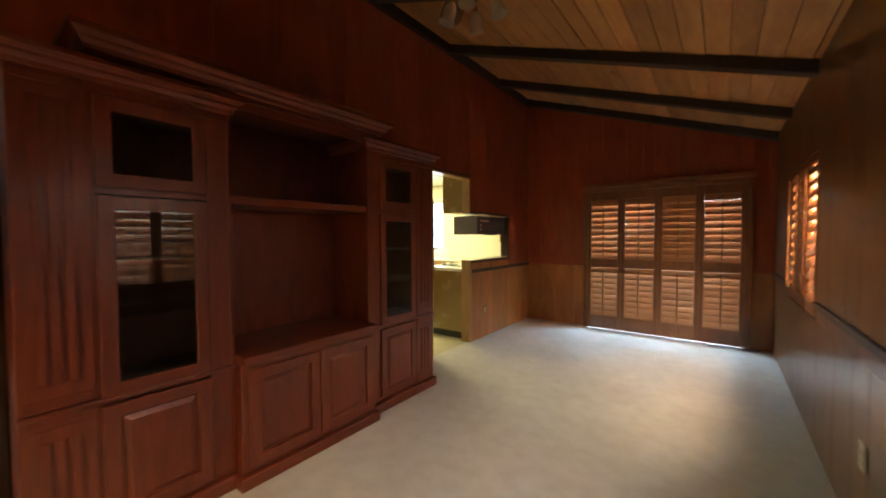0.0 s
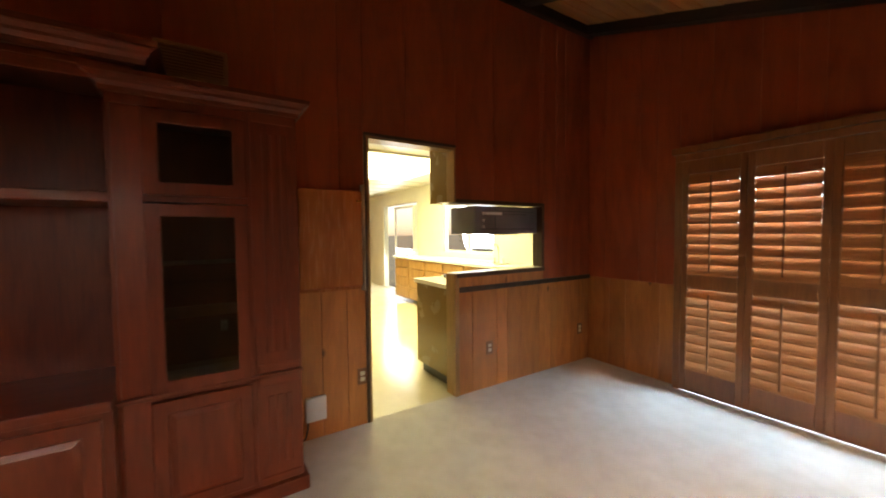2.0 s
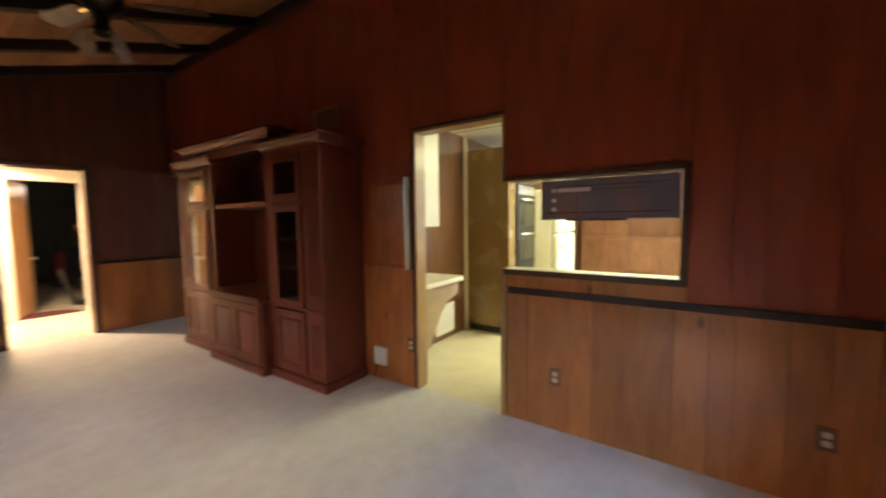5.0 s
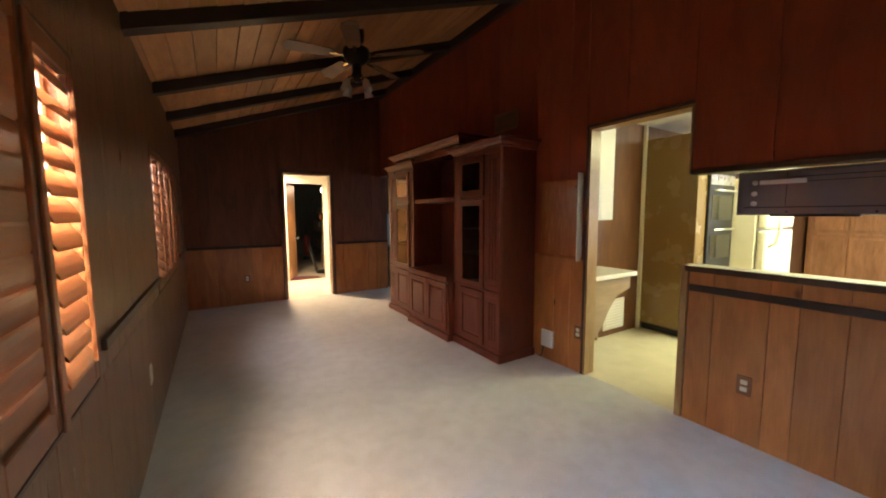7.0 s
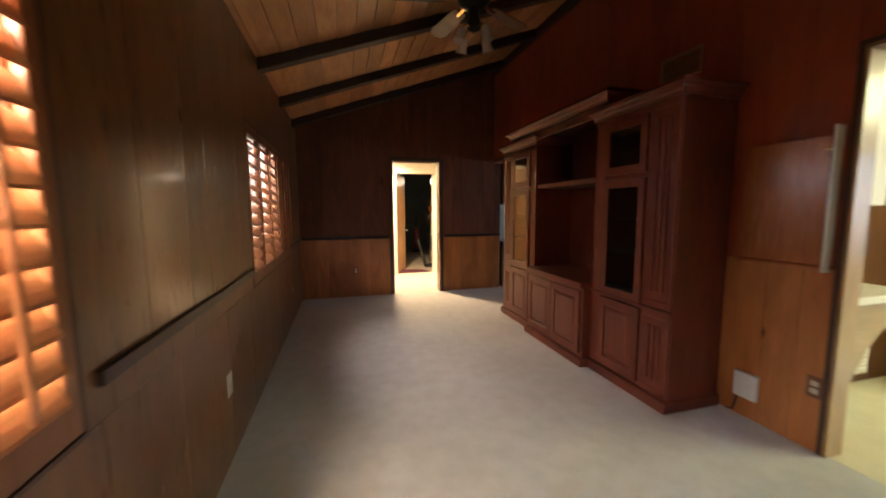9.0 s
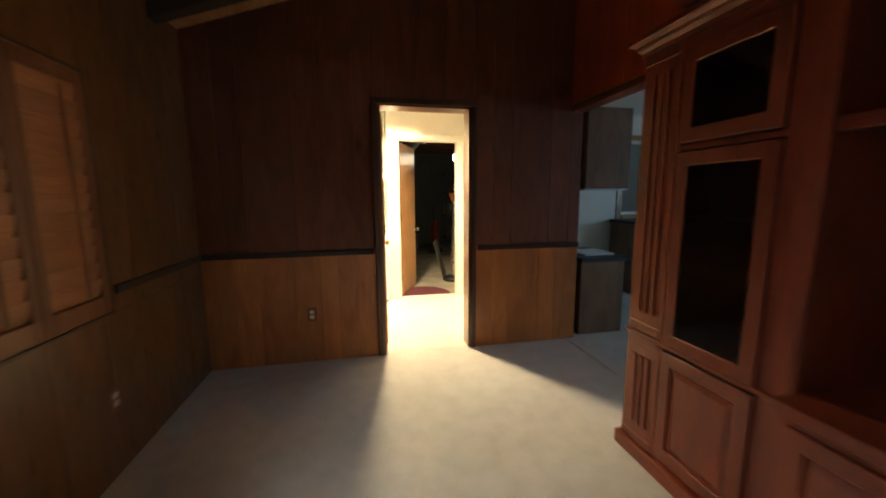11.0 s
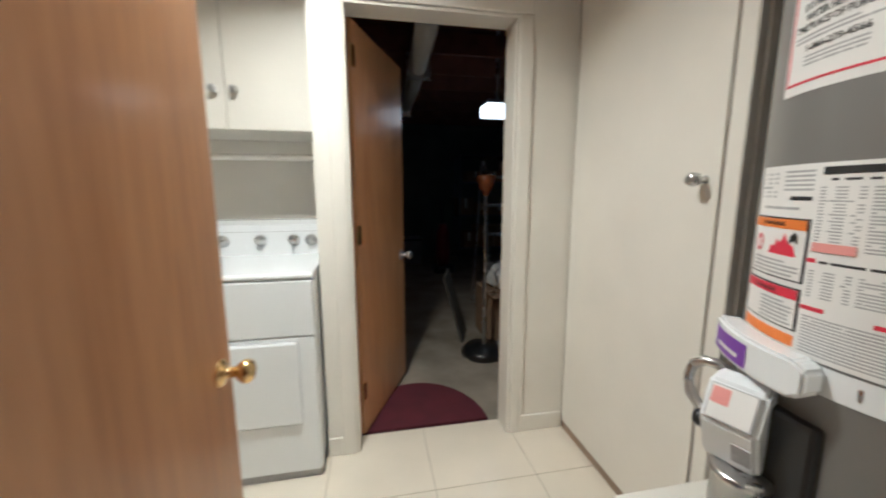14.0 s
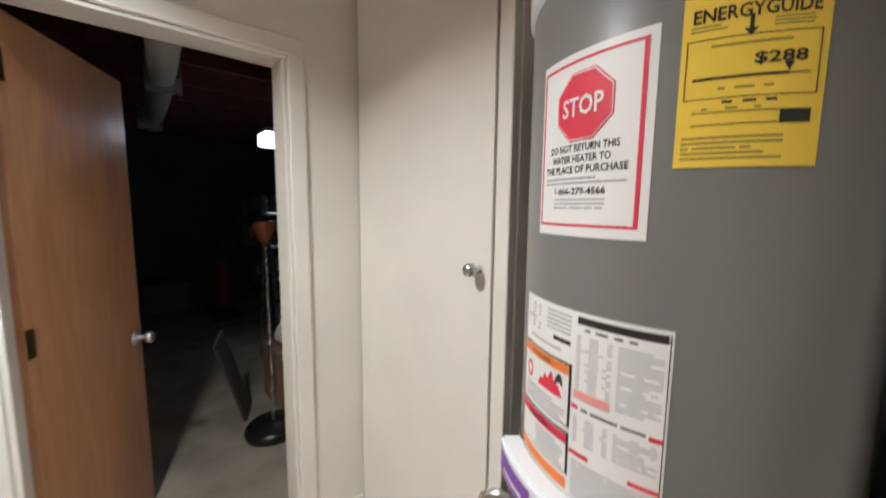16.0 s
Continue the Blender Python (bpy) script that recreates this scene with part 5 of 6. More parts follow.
mat_ = prism([(-1.40 + 0.37 * math.cos(radians(a)), -2.975 + 0.45 * math.sin(radians(a))) for a in range(180, 361, 12)], -0.012, 0.004, 'Z')
tagged(link_mesh("door_mat", mat_, MAROON), "maroon half-round door mat on the garage floor", "mat")
lamp_ = thing("floor_lamp", (-2.0, -3.8, 0), "old standing lamp with an amber glass shade", "floor lamp")
part("base", lathe([(0.17, -0.012), (0.175, 0.02), (0.15, 0.05), (0.03, 0.07)], (-2.0, -3.8, 0), 24), BLACK, lamp_, "heavy dark base", True)
part("pole", tube((-2.0, -3.8, 0.06), (-2.0, -3.8, 1.25), 0.012), STEEL, lamp_)
part("shade", lathe([(0.02, 1.22), (0.05, 1.27), (0.075, 1.36), (0.06, 1.37)], (-2.0, -3.8, 0), 20), AMBER, lamp_, "amber glass shade", True)
part("finial", lathe([(0.03, 1.37), (0.035, 1.39), (0.01, 1.41)], (-2.0, -3.8, 0), 16), BRONZE, lamp_, "", True)
lad = thing("step_ladder", (-2.45, -4.7, 0), "folding metal step ladder", "ladder")
for x_ in (-2.66, -2.28):
    part("rail", path_tube([(x_, -4.45, -0.012), (x_ + 0.02, -4.75, 1.55)], 0.02, 6), STEEL, lad)
    part("rear_leg", path_tube([(x_, -5.15, -0.012), (x_ + 0.02, -4.78, 1.5)], 0.016, 6), STEEL, lad)
for i in range(5):
    z = 0.26 + 0.28 * i
    y = -4.45 - 0.30 * z / 1.55
    part("step", bx(-2.64, -2.27, y - 0.09, y + 0.02, z, z + 0.025, 0.004), STEEL, lad)
bag = thing("plastic_bag", (-2.2, -4.25, 0), "crumpled white plastic bag on a carton", "bag")
b = bmesh.new()
bmesh.ops.create_icosphere(b, subdivisions=3, radius=0.14)
for v in b.verts:
    v.co *= 1 + 0.35 * noise.noise(v.co * 9)
    v.co.z *= 0.8
b.transform(Matrix.Translation((-2.28, -4.2, 0.52)))
part("bag_film", b, PAPER, bag)
ct = thing("carton", (-2.28, -4.2, 0), "brown cardboard carton on the garage floor", "box")
part("carton_body", bx(-2.48, -2.10, -4.38, -4.03, -0.012, 0.42, 0.004), CARD, ct)
part("carton_flap", bx(-2.48, -2.10, -4.03, -3.88, 0.40, 0.41, 0.002), CARD, ct)
bd = thing("leaning_board", (-1.98, -4.1, 0), "grey board leaning in the garage", "board")
b = bx(-0.12, 0.12, -0.01, 0.01, 0.0, 0.62, 0.003)
b.transform(Matrix.Translation((-1.93, -4.15, -0.012)) @ pose(0, 0, 0, 14, 8, 70))
part("sheet", b, plain("dusty_board", (0.07, 0.065, 0.055), 0.7, 0, 0.2, 6, 0.2), bd)
vac = thing("vacuum_cleaner", (-2.25, -6.8, 0), "red upright vacuum cleaner by the garage wall", "vacuum cleaner")
part("head", bx(-2.42, -2.10, -6.95, -6.65, -0.012, 0.10, 0.03, 3), BLACK, vac)
part("body", lathe([(0.09, 0.10), (0.11, 0.25), (0.10, 0.6), (0.06, 0.75)], (-2.26, -6.85, 0), 20), plain("dull_red_plastic", (0.22, 0.02, 0.02), 0.4, 0, 0.15, 8), vac, "dull red body", True)
part("handle", path_tube([(-2.26, -6.88, 0.7), (-2.26, -6.95, 1.0), (-2.26, -6.93, 1.12), (-2.26, -6.86, 1.13)], 0.014), BLACK, vac)
hm = thing("storage_bin", (-1.75, -7.6, 0), "dark storage bins against the garage wall", "bin")
part("bin", bx(-2.0, -1.45, -7.95, -7.5, -0.012, 0.4, 0.02, 2), DARKGREY, hm)
part("lid", bx(-2.02, -1.43, -7.97, -7.48, 0.4, 0.44, 0.01, 2), BLACK, hm)
sf = thing("garage_shelf", (-3.4, -7.9, 0), "metal garage shelf with cartons and tins", "shelf")
for x_ in (-4.1, -2.75):
    for y_ in (-8.15, -7.75):
        part("post", bx(x_ - 0.02, x_ + 0.02, y_ - 0.02, y_ + 0.02, -0.012, 1.9, 0.002), DARKGREY, sf)
for z in (0.2, 0.8, 1.4, 1.88):
    part("shelf_board", bx(-4.12, -2.73, -8.17, -7.73, z, z + 0.025, 0.002), DARKGREY, sf)
rnd = random.Random(5)
for z in (0.226, 0.826, 1.426):
    x_ = -4.08
    while x_ < -3.0:
        w_, h_ = rnd.uniform(0.2, 0.36), rnd.uniform(0.16, 0.42)
        c = thing("carton", (x_ + w_ / 2, -7.95, z), "worn cardboard carton on a garage shelf", "box", "shelf cartons")
        part("carton_body", bx(x_, x_ + w_, -8.12, -7.78, z, z + h_, 0.004), CARD, c)
        part("tape", bx(x_ + w_ / 2 - 0.025, x_ + w_ / 2 + 0.025, -7.779, -7.777, z + h_ * 0.4, z + h_ - 0.006, 0), IVORY, c)
        x_ += w_ + 0.03
dct = thing("hanging_duct", (-1.55, -5.3, 2.5), "pale hanging duct pipe under the garage joists", "duct")
part("pipe", path_tube([(-1.55, -3.7, 2.30), (-1.58, -4.3, 2.31), (-1.62, -5.2, 2.33), (-1.64, -6.6, 2.33)], 0.08, 14), WHITE, dct, "", True)
for y_ in (-4.5, -6.1):
    part("hanger", bx(-1.70, -1.50, y_ - 0.01, y_ + 0.01, 2.20, 2.425, 0.002), STEEL, dct)

# ---- kitchen and family room ----
KW = -10.2
KN = 6.10
tagged(link_mesh("floor_kitchen", bx(KW, W - 0.03, 2.6, KN, -0.06, -0.004, 0), VINYL), "shiny pale yellow kitchen floor", "floor", kind="structure")
tagged(link_mesh("ceiling_kitchen", bx(KW, W - TH, 2.6, KN + 0.1, 2.36, 2.44, 0), CREAM), "cream plank kitchen ceiling", "ceiling", kind="structure")
wall("wall_kitchen_south", 'Y', 2.70, 2.60, KW, W - TH, -0.05, 2.5, [], KITCHEN_WALL, "brown wooden kitchen wall")
wall("wall_kitchen_north", 'Y', KN, KN + 0.12, KW, W - TH, -0.05, 2.5, [(-5.95, -4.47, 1.0, 2.05), (-8.8, -7.0, 0.0, 2.05)], CREAM, "cream kitchen wall with a window and patio door")
wall("wall_family", 'X', KW, KW - 0.1, 2.6, KN + 0.12, -0.05, 2.5, [], FAR_WOOD, "orange wood panelled far wall")
pan = thing("pantry_cabinet", (-4.5, 3.0, 0), "tall brown laminate pantry cabinet with a wall oven", "cabinet")
part("body", bx(-4.92, -4.08, 2.73, 3.285, 0.08, 2.19, 0.004), PANTRY, pan)
part("plinth", bx(-4.90, -4.11, 2.75, 3.24, 0.0, 0.08, 0.002), BLACK, pan)
ov = part("oven_front", bx(-4.88, -4.28, 3.286, 3.31, 0.74, 1.80, 0.005), BLACK, pan, "black wall oven")
part("oven_glass", bx(-4.82, -4.34, 3.311, 3.315, 0.86, 1.12, 0.002), DARKGLASS, ov)
part("oven_glass", bx(-4.82, -4.34, 3.311, 3.315, 1.28, 1.55, 0.002), DARKGLASS, ov)
for z in (1.18, 1.60):
    part("oven_handle", tube((-4.82, 3.345, z), (-4.34, 3.345, z), 0.011), STEEL, ov, "steel handle bar", True)
part("control_panel", bx(-4.86, -4.30, 3.311, 3.316, 1.66, 1.77, 0.002), STEEL, ov)
part("drawer_front", bx(-4.88, -4.28, 3.286, 3.302, 0.12, 0.70, 0.004), PANTRY, pan)
part("top_door", bx(-4.88, -4.28, 3.286, 3.302, 1.83, 2.17, 0.004), PANTRY, pan)
tr = thing("pantry_trim", (-4.07, 2.72, 0), "cream corner trim beside the pantry", "trim", kind="structure")
part("strip", bx(-4.079, -4.05, 2.705, 2.745, 0, 2.36, 0.003), CREAM, tr)
fr = thing("refrigerator", (-5.35, 3.1, 0), "cream refrigerator with rounded door edges", "refrigerator")
part("body", bx(-5.80, -4.96, 2.74, 3.50, 0.02, 1.75, 0.012, 2), CREAM, fr)
part("fridge_door", bx(-5.80, -4.96, 3.51, 3.60, 0.06, 1.16, 0.03, 3), CREAM, fr)
part("freezer_door", bx(-5.80, -4.96, 3.51, 3.60, 1.18, 1.74, 0.03, 3), CREAM, fr)
part("fridge_handle", path_tube([(-5.03, 3.60, 0.98), (-5.03, 3.66, 1.02), (-5.03, 3.685, 1.14), (-5.03, 3.69, 1.26), (-5.03, 3.685, 1.38), (-5.03, 3.66, 1.50), (-5.03, 3.60, 1.54)], 0.016, 10), CREAM, fr, "long bowed cream handle", True)
pen = thing("cooktop_cabinet", (-2.85, 4.6, 0), "dark brown base cabinet under the cooktop", "cabinet")
part("body", bx(-3.16, W - TH - 0.004, 4.0, 5.45, 0.09, 0.87, 0.003), PANTRY, pen)
part("plinth", bx(-3.10, W - TH - 0.004, 4.03, 5.45, 0.0, 0.09, 0.003), BLACK, pen)
tagged(link_mesh("countertop", boxes(((-3.20, 3.985, 0.87), (W - TH - 0.004, 6.09, 0.91)), ((-6.9, 5.46, 0.87), (-3.20, 6.09, 0.91)), bevel=0.006, seg=2), LAMINATE), "cream laminate kitchen countertop", "countertop")
for i in range(6):
    a = -6.88 + i * 0.612
    u = thing("base_cabinet", (a + 0.3, 5.8, 0), "orange oak kitchen base cabinet with drawers", "cabinet", "kitchen base cabinets")
    part("body", bx(a, a + 0.608, 5.52, 6.09, 0.09, 0.868, 0.002), OAK, u)
    for z0, z1 in ((0.70, 0.85), (0.52, 0.68), (0.33, 0.50), (0.12, 0.31)):
        part("drawer_front", bx(a + 0.02, a + 0.588, 5.50, 5.519, z0, z1, 0.004), OAK, u)
mw = thing("microwave_oven", (W - 0.2, 4.5, 1.37), "dark grey under-cabinet microwave in the serving hatch", "microwave")
part("body", bx(W - 0.42, W - 0.05, 4.20, 4.955, 1.345, 1.59, 0.006, 2), DARKGREY, mw)
part("front_panel", bx(W - 0.05, W - 0.042, 4.205, 4.95, 1.35, 1.585, 0.003), DARKGREY, mw)
part("grille_slot", bx(W - 0.042, W - 0.040, 4.24, 4.91, 1.385, 1.391, 0), BLACK, mw)
part("vent_slot", bx(W - 0.042, W - 0.0405, 4.43, 4.91, 1.545, 1.550, 0), BLACK, mw)
part("vent_slot", bx(W - 0.042, W - 0.0405, 4.43, 4.80, 1.520, 1.524, 0), BLACK, mw)
part("door_gap", bx(W - 0.042, W - 0.0405, 4.42, 4.424, 1.40, 1.58, 0), BLACK, mw)
part("keypad", bx(W - 0.042, W - 0.039, 4.225, 4.365, 1.425, 1.57, 0.002), DARKGREY, mw)
part("display", bx(W - 0.042, W - 0.037, 4.305, 4.50, 1.514, 1.538, 0.004, 2), PAPER, mw, "white display bar")
for z_ in (1.526, 1.465, 1.41):
    part("control_knob", lathe([(0.014, 0), (0.013, 0.008), (0.010, 0.010)], (W - 0.041, 4.285, z_), 16, 'X'), PAPER, mw, "white round knob", True)
for y_ in (4.43, 4.75):
    part("screw", lathe([(0.006, 0), (0.006, 0.003)], (W - 0.042, y_, 1.362), 10, 'X'), BLACK, mw)
part("lower_lip", bx(W - 0.06, W - 0.038, 4.36, 4.70, 1.337, 1.345, 0.002), BLACK, mw)
ck = thing("cooktop", (-2.85, 4.6, 0.91), "black glass cooktop set in the countertop", "cooktop")
part("glass_plate", bx(-3.10, -2.62, 4.22, 4.95, 0.91, 0.917, 0.003), DARKGLASS, ck)
for x_, y_ in ((-2.98, 4.40), (-2.74, 4.40), (-2.98, 4.75), (-2.74, 4.75)):
    part("burner", lathe([(0.085, 0.917), (0.085, 0.921), (0.06, 0.921), (0.055, 0.926), (0.02, 0.926)], (x_, y_, 0), 24), BLACK, ck, "", True)
for i in range(4):
    part("control_knob", lathe([(0.016, 0.917), (0.014, 0.938)], (-3.13 + 0.02, 4.28 + i * 0.05 + 0.02, 0), 14), STEEL, ck, "", True)
fa = thing("kitchen_faucet", (-4.2, 5.95, 0.91), "chrome kitchen faucet over the sink", "faucet")
part("spout", path_tube([(-4.2, 5.98, 0.91), (-4.2, 5.98, 1.10), (-4.2, 5.95, 1.17), (-4.2, 5.88, 1.19), (-4.2, 5.80, 1.15), (-4.2, 5.78, 1.11)], 0.013, 10), STEEL, fa, "", True)
for x_ in (-4.3, -4.1):
    part("tap_handle", lathe([(0.02, 0.91), (0.016, 0.96), (0.024, 0.97), (0.02, 0.985)], (x_, 5.98, 0), 14), STEEL, fa, "", True)
sk = thing("kitchen_sink", (-4.2, 5.75, 0.91), "steel kitchen sink rim in the countertop", "sink")
part("rim", bx(-4.6, -3.8, 5.56, 5.94, 0.911, 0.917, 0.003), STEEL, sk)
# no hollow here: a dark flat sheet paints the shade inside the basin
part("basin", bx(-4.56, -3.84, 5.60, 5.90, 0.917, 0.919, 0), DARKGREY, sk, "flat dark sheet for the shaded basin")
pt = thing("paper_towel_holder", (-3.6, 5.9, 1.3), "brown wooden paper towel holder under a cupboard", "holder")
for y_ in (5.62, 5.95):
    part("arm", bx(-2.90, -2.84, y_ - 0.01, y_ + 0.01, 1.22, 1.40, 0.004), PANTRY, pt)
part("bar", tube((-2.87, 5.60, 1.27), (-2.87, 5.97, 1.27), 0.012), PANTRY, pt)
nc = thing("corner_cupboard", (-2.8, 5.6, 1.4), "brown wall cupboard in the kitchen corner", "cabinet")
part("body", bx(-2.92, W - TH - 0.004, 5.30, 6.09, 1.40, 2.355, 0.003), PANTRY, nc)
part("door", bx(-2.942, -2.922, 5.32, 6.07, 1.42, 2.33, 0.004), PANTRY, nc)
ph = thing("telephone", (-6.6, 5.75, 0.91), "cream telephone with a coiled cord on the counter", "telephone")
part("base", prism([(5.66, 0.91), (5.86, 0.91), (5.86, 0.98), (5.80, 0.98), (5.66, 0.935)], -6.72, -6.50, 'X'), CREAM, ph)
part("handset", path_tube([(-6.74, 5.82, 1.0), (-6.70, 5.82, 1.02), (-6.52, 5.82, 1.02), (-6.48, 5.82, 1.0)], 0.022, 10), CREAM, ph, "", True)
part("cord", path_tube([(-6.74 + 0.02 * math.cos(k * 1.3), 5.60 - 0.11 + 0.012 * math.sin(k * 1.3), 0.96 - 0.012 * k + 0.0006 * k * k) for k in range(26)], 0.005, 6), CREAM, ph)
hc = thing("hatch_cupboard", (W - 0.3, 4.5, 1.6), "brown wall cupboard over the microwave", "cabinet")
part("body", bx(W - 0.44, W - TH - 0.004, 3.985, 4.98, 1.62, 2.355, 0.003), PANTRY, hc)
for k in range(8):
    x_ = -3.2 - k * 0.62 if k < 2 else -6.3 - (k - 2) * 0.62
    tagged(link_mesh("trim_ceiling_joint", bx(x_ - 0.006, x_ + 0.006, 2.71, KN, 2.352, 2.361, 0.001), plain("joint_shadow", (0.45, 0.40, 0.28), 0.6) if k == 0 else bpy.data.materials["joint_shadow"]), "joint strip between ceiling boards", "trim", "ceiling joints", "structure")
fl = thing("ceiling_light", (-5.1, 4.6, 2.34), "large lit fluorescent ceiling panel", "ceiling light")
for i in range(2):
    part("diffuser", bx(-6.15 + i * 1.02, -5.17 + i * 1.02, 3.76, 5.30, 2.335, 2.345, 0.002), LIT_PANEL, fl, "glowing diffuser")
part("light_frame", boxes(((-6.19, 3.72, 2.33), (-6.15, 5.34, 2.362)), ((-4.15, 3.72, 2.33), (-4.11, 5.34, 2.362)), ((-6.15, 3.72, 2.33), (-4.15, 3.76, 2.362)), ((-6.15, 5.30, 2.33), (-4.15, 5.34, 2.362)), bevel=0.003), CREAM, fl)
# desk and wall cupboard inside the kitchen doorway
dk = thing("kitchen_desk", (-2.9, 2.9, 0), "small white kitchen desk on a curved bracket", "desk")
part("desktop", bx(-3.32, W - TH - 0.004, 2.705, 3.13, 0.755, 0.80, 0.006, 2), LAMINATE, dk)
br = prism([(-3.28, 0.755), (W - TH - 0.004, 0.755), (W - TH - 0.004, 0.12), (-2.62, 0.14), (-2.74, 0.20), (-2.86, 0.32), (-2.95, 0.46), (-3.08, 0.58), (-3.28, 0.63)], 3.06, 3.085, 'Y')
part("bracket", br, DESK_SIDE, dk, "curved tan bracket")
part("back_leg", bx(-3.28, -3.25, 2.71, 2.75, 0, 0.755, 0.003), DESK_SIDE, dk)
vg = thing("floor_vent", (-3.6, 2.72, 0.2), "white louvred vent low on the kitchen wall", "vent")
part("frame", bx(-3.80, -3.42, 2.70, 2.712, 0.06, 0.40, 0.003), CREAM, vg)
for i in range(9):
    part("vent_slat", bx(-3.77, -3.45, 2.712, 2.720, 0.09 + i * 0.032, 0.108 + i * 0.032, 0.002), WHITE, vg)
kc = thing("kitchen_cupboard", (-2.75, 2.9, 1.3), "cream wall cupboard in the kitchen", "cabinet")
part("body", bx(-2.93, W - TH - 0.004, 2.705, 3.10, 1.30, 2.355, 0.003), CREAM, kc)

fb = thing("built_in_cabinet", (KW + 0.2, 4.9, 0), "orange wooden built-in wall cabinet with panel doors", "cabinet")
FX0, FX1 = KW + 0.004, KW + 0.30
for n_, y0, y1, z0, z1, x1 in (("lower_body", 2.75, 5.84, 0.0, 0.93, FX1), ("upper_body", 2.75, 5.84, 1.49, 2.34, FX1), ("side_body", 2.75, 3.86, 0.931, 1.489, FX1), ("side_body", 4.94, 5.84, 0.931, 1.489, FX1), ("niche_back", 3.861, 4.939, 0.931, 1.489, FX0 + 0.03)):
    part(n_, bx(FX0, x1, y0, y1, z0, z1, 0.003), FAR_WOOD, fb)
part("cornice", bx(FX0, KW + 0.34, 2.75, 5.86, 2.29, 2.345, 0.008, 2), FAR_WOOD, fb)
part("pilaster", bx(FX1 + 0.001, FX1 + 0.03, 5.02, 5.085, 0.0, 2.288, 0.004), FAR_WOOD, fb)
for c0, c1, rows in ((2.80, 3.31, ((0.08, 0.90), (0.97, 2.24))), (3.33, 3.82, ((0.08, 0.90), (0.97, 2.24))), (3.85, 4.39, ((0.08, 0.88), (1.53, 2.24))), (4.41, 4.95, ((0.08, 0.88), (1.53, 2.24))), (5.12, 5.81, ((0.08, 0.90), (0.97, 2.24)))):
    for z0, z1 in rows:
        d = part("door", ring_x(FX1 + 0.001, FX1 + 0.022, c0, c1, z0, z1, 0.055, 0.055, 0.055, 0.004), FAR_WOOD, fb)
        part("door_panel", bx(FX1 + 0.003, FX1 + 0.013, c0 + 0.055, c1 - 0.055, z0 + 0.055, z1 - 0.055, 0.003), FAR_WOOD, d)
# chandelier
CHX, CHY = -7.5, 4.2
ch = thing("chandelier", (CHX, CHY, 2.36), "brass candle chandelier hanging in the family room", "chandelier")
part("canopy", lathe([(0.01, 2.32), (0.05, 2.335), (0.06, 2.36)], (CHX, CHY, 0), 18), BRASS, ch, "", True)
part("chain", tube((CHX, CHY, 2.04), (CHX, CHY, 2.33), 0.006, 8), BRASS, ch)
part("stem", lathe([(0.008, 1.74), (0.03, 1.76), (0.035, 1.80), (0.014, 1.84), (0.024, 1.92), (0.012, 1.98), (0.008, 2.05)], (CHX, CHY, 0), 16), BRASS, ch, "", True)
for k in range(6):
    m = Matrix.Translation((CHX, CHY, 0)) @ pose(0, 0, 0, 0, 0, 15 + 60 * k)
    b = path_tube([(0.02, 0, 1.80), (0.08, 0, 1.755), (0.16, 0, 1.745), (0.23, 0, 1.775), (0.25, 0, 1.82)], 0.007)
    b.transform(m)
    arm = part("arm", b, BRASS, ch, "", True)
    b = lathe([(0.012, 1.815), (0.032, 1.822), (0.034, 1.828), (0.012, 1.83)], (0.25, 0, 0), 12)
    b.transform(m)
    part("drip_pan", b, BRASS, arm, "", True)
    b = lathe([(0.011, 1.829), (0.011, 1.915), (0.006, 1.92)], (0.25, 0, 0), 10)
    b.transform(m)
    part("candle_sleeve", b, CREAM, arm, "cream candle sleeve", True)
    b = lathe([(0.006, 1.919), (0.014, 1.94), (0.010, 1.965), (0.002, 1.985)], (0.25, 0, 0), 10)
    b.transform(m)
    part("candle_bulb", b, FROST, arm, "small unlit flame bulb", True)
for i in range(2):
    kd = thing("patio_slider", (-8.2 + i, 6.15, 0), "white framed sliding glass patio door", "door", kind="structure")
    pane_frame(kd, 'Y', KN + 0.04 + i * 0.04, -8.2 + i * 0.98, -7.2 + i * 1.0, 0.0, 2.0, 0.05)
kw_ = thing("kitchen_window", (-5.2, 6.15, 1.0), "white framed window over the kitchen sink", "window", kind="structure")
pane_frame(kw_, 'Y', KN + 0.05, -5.948, -5.2, 1.002, 2.048)
pane_frame(kw_, 'Y', KN + 0.09, -5.22, -4.472, 1.002, 2.048)
rnd = random.Random(9)
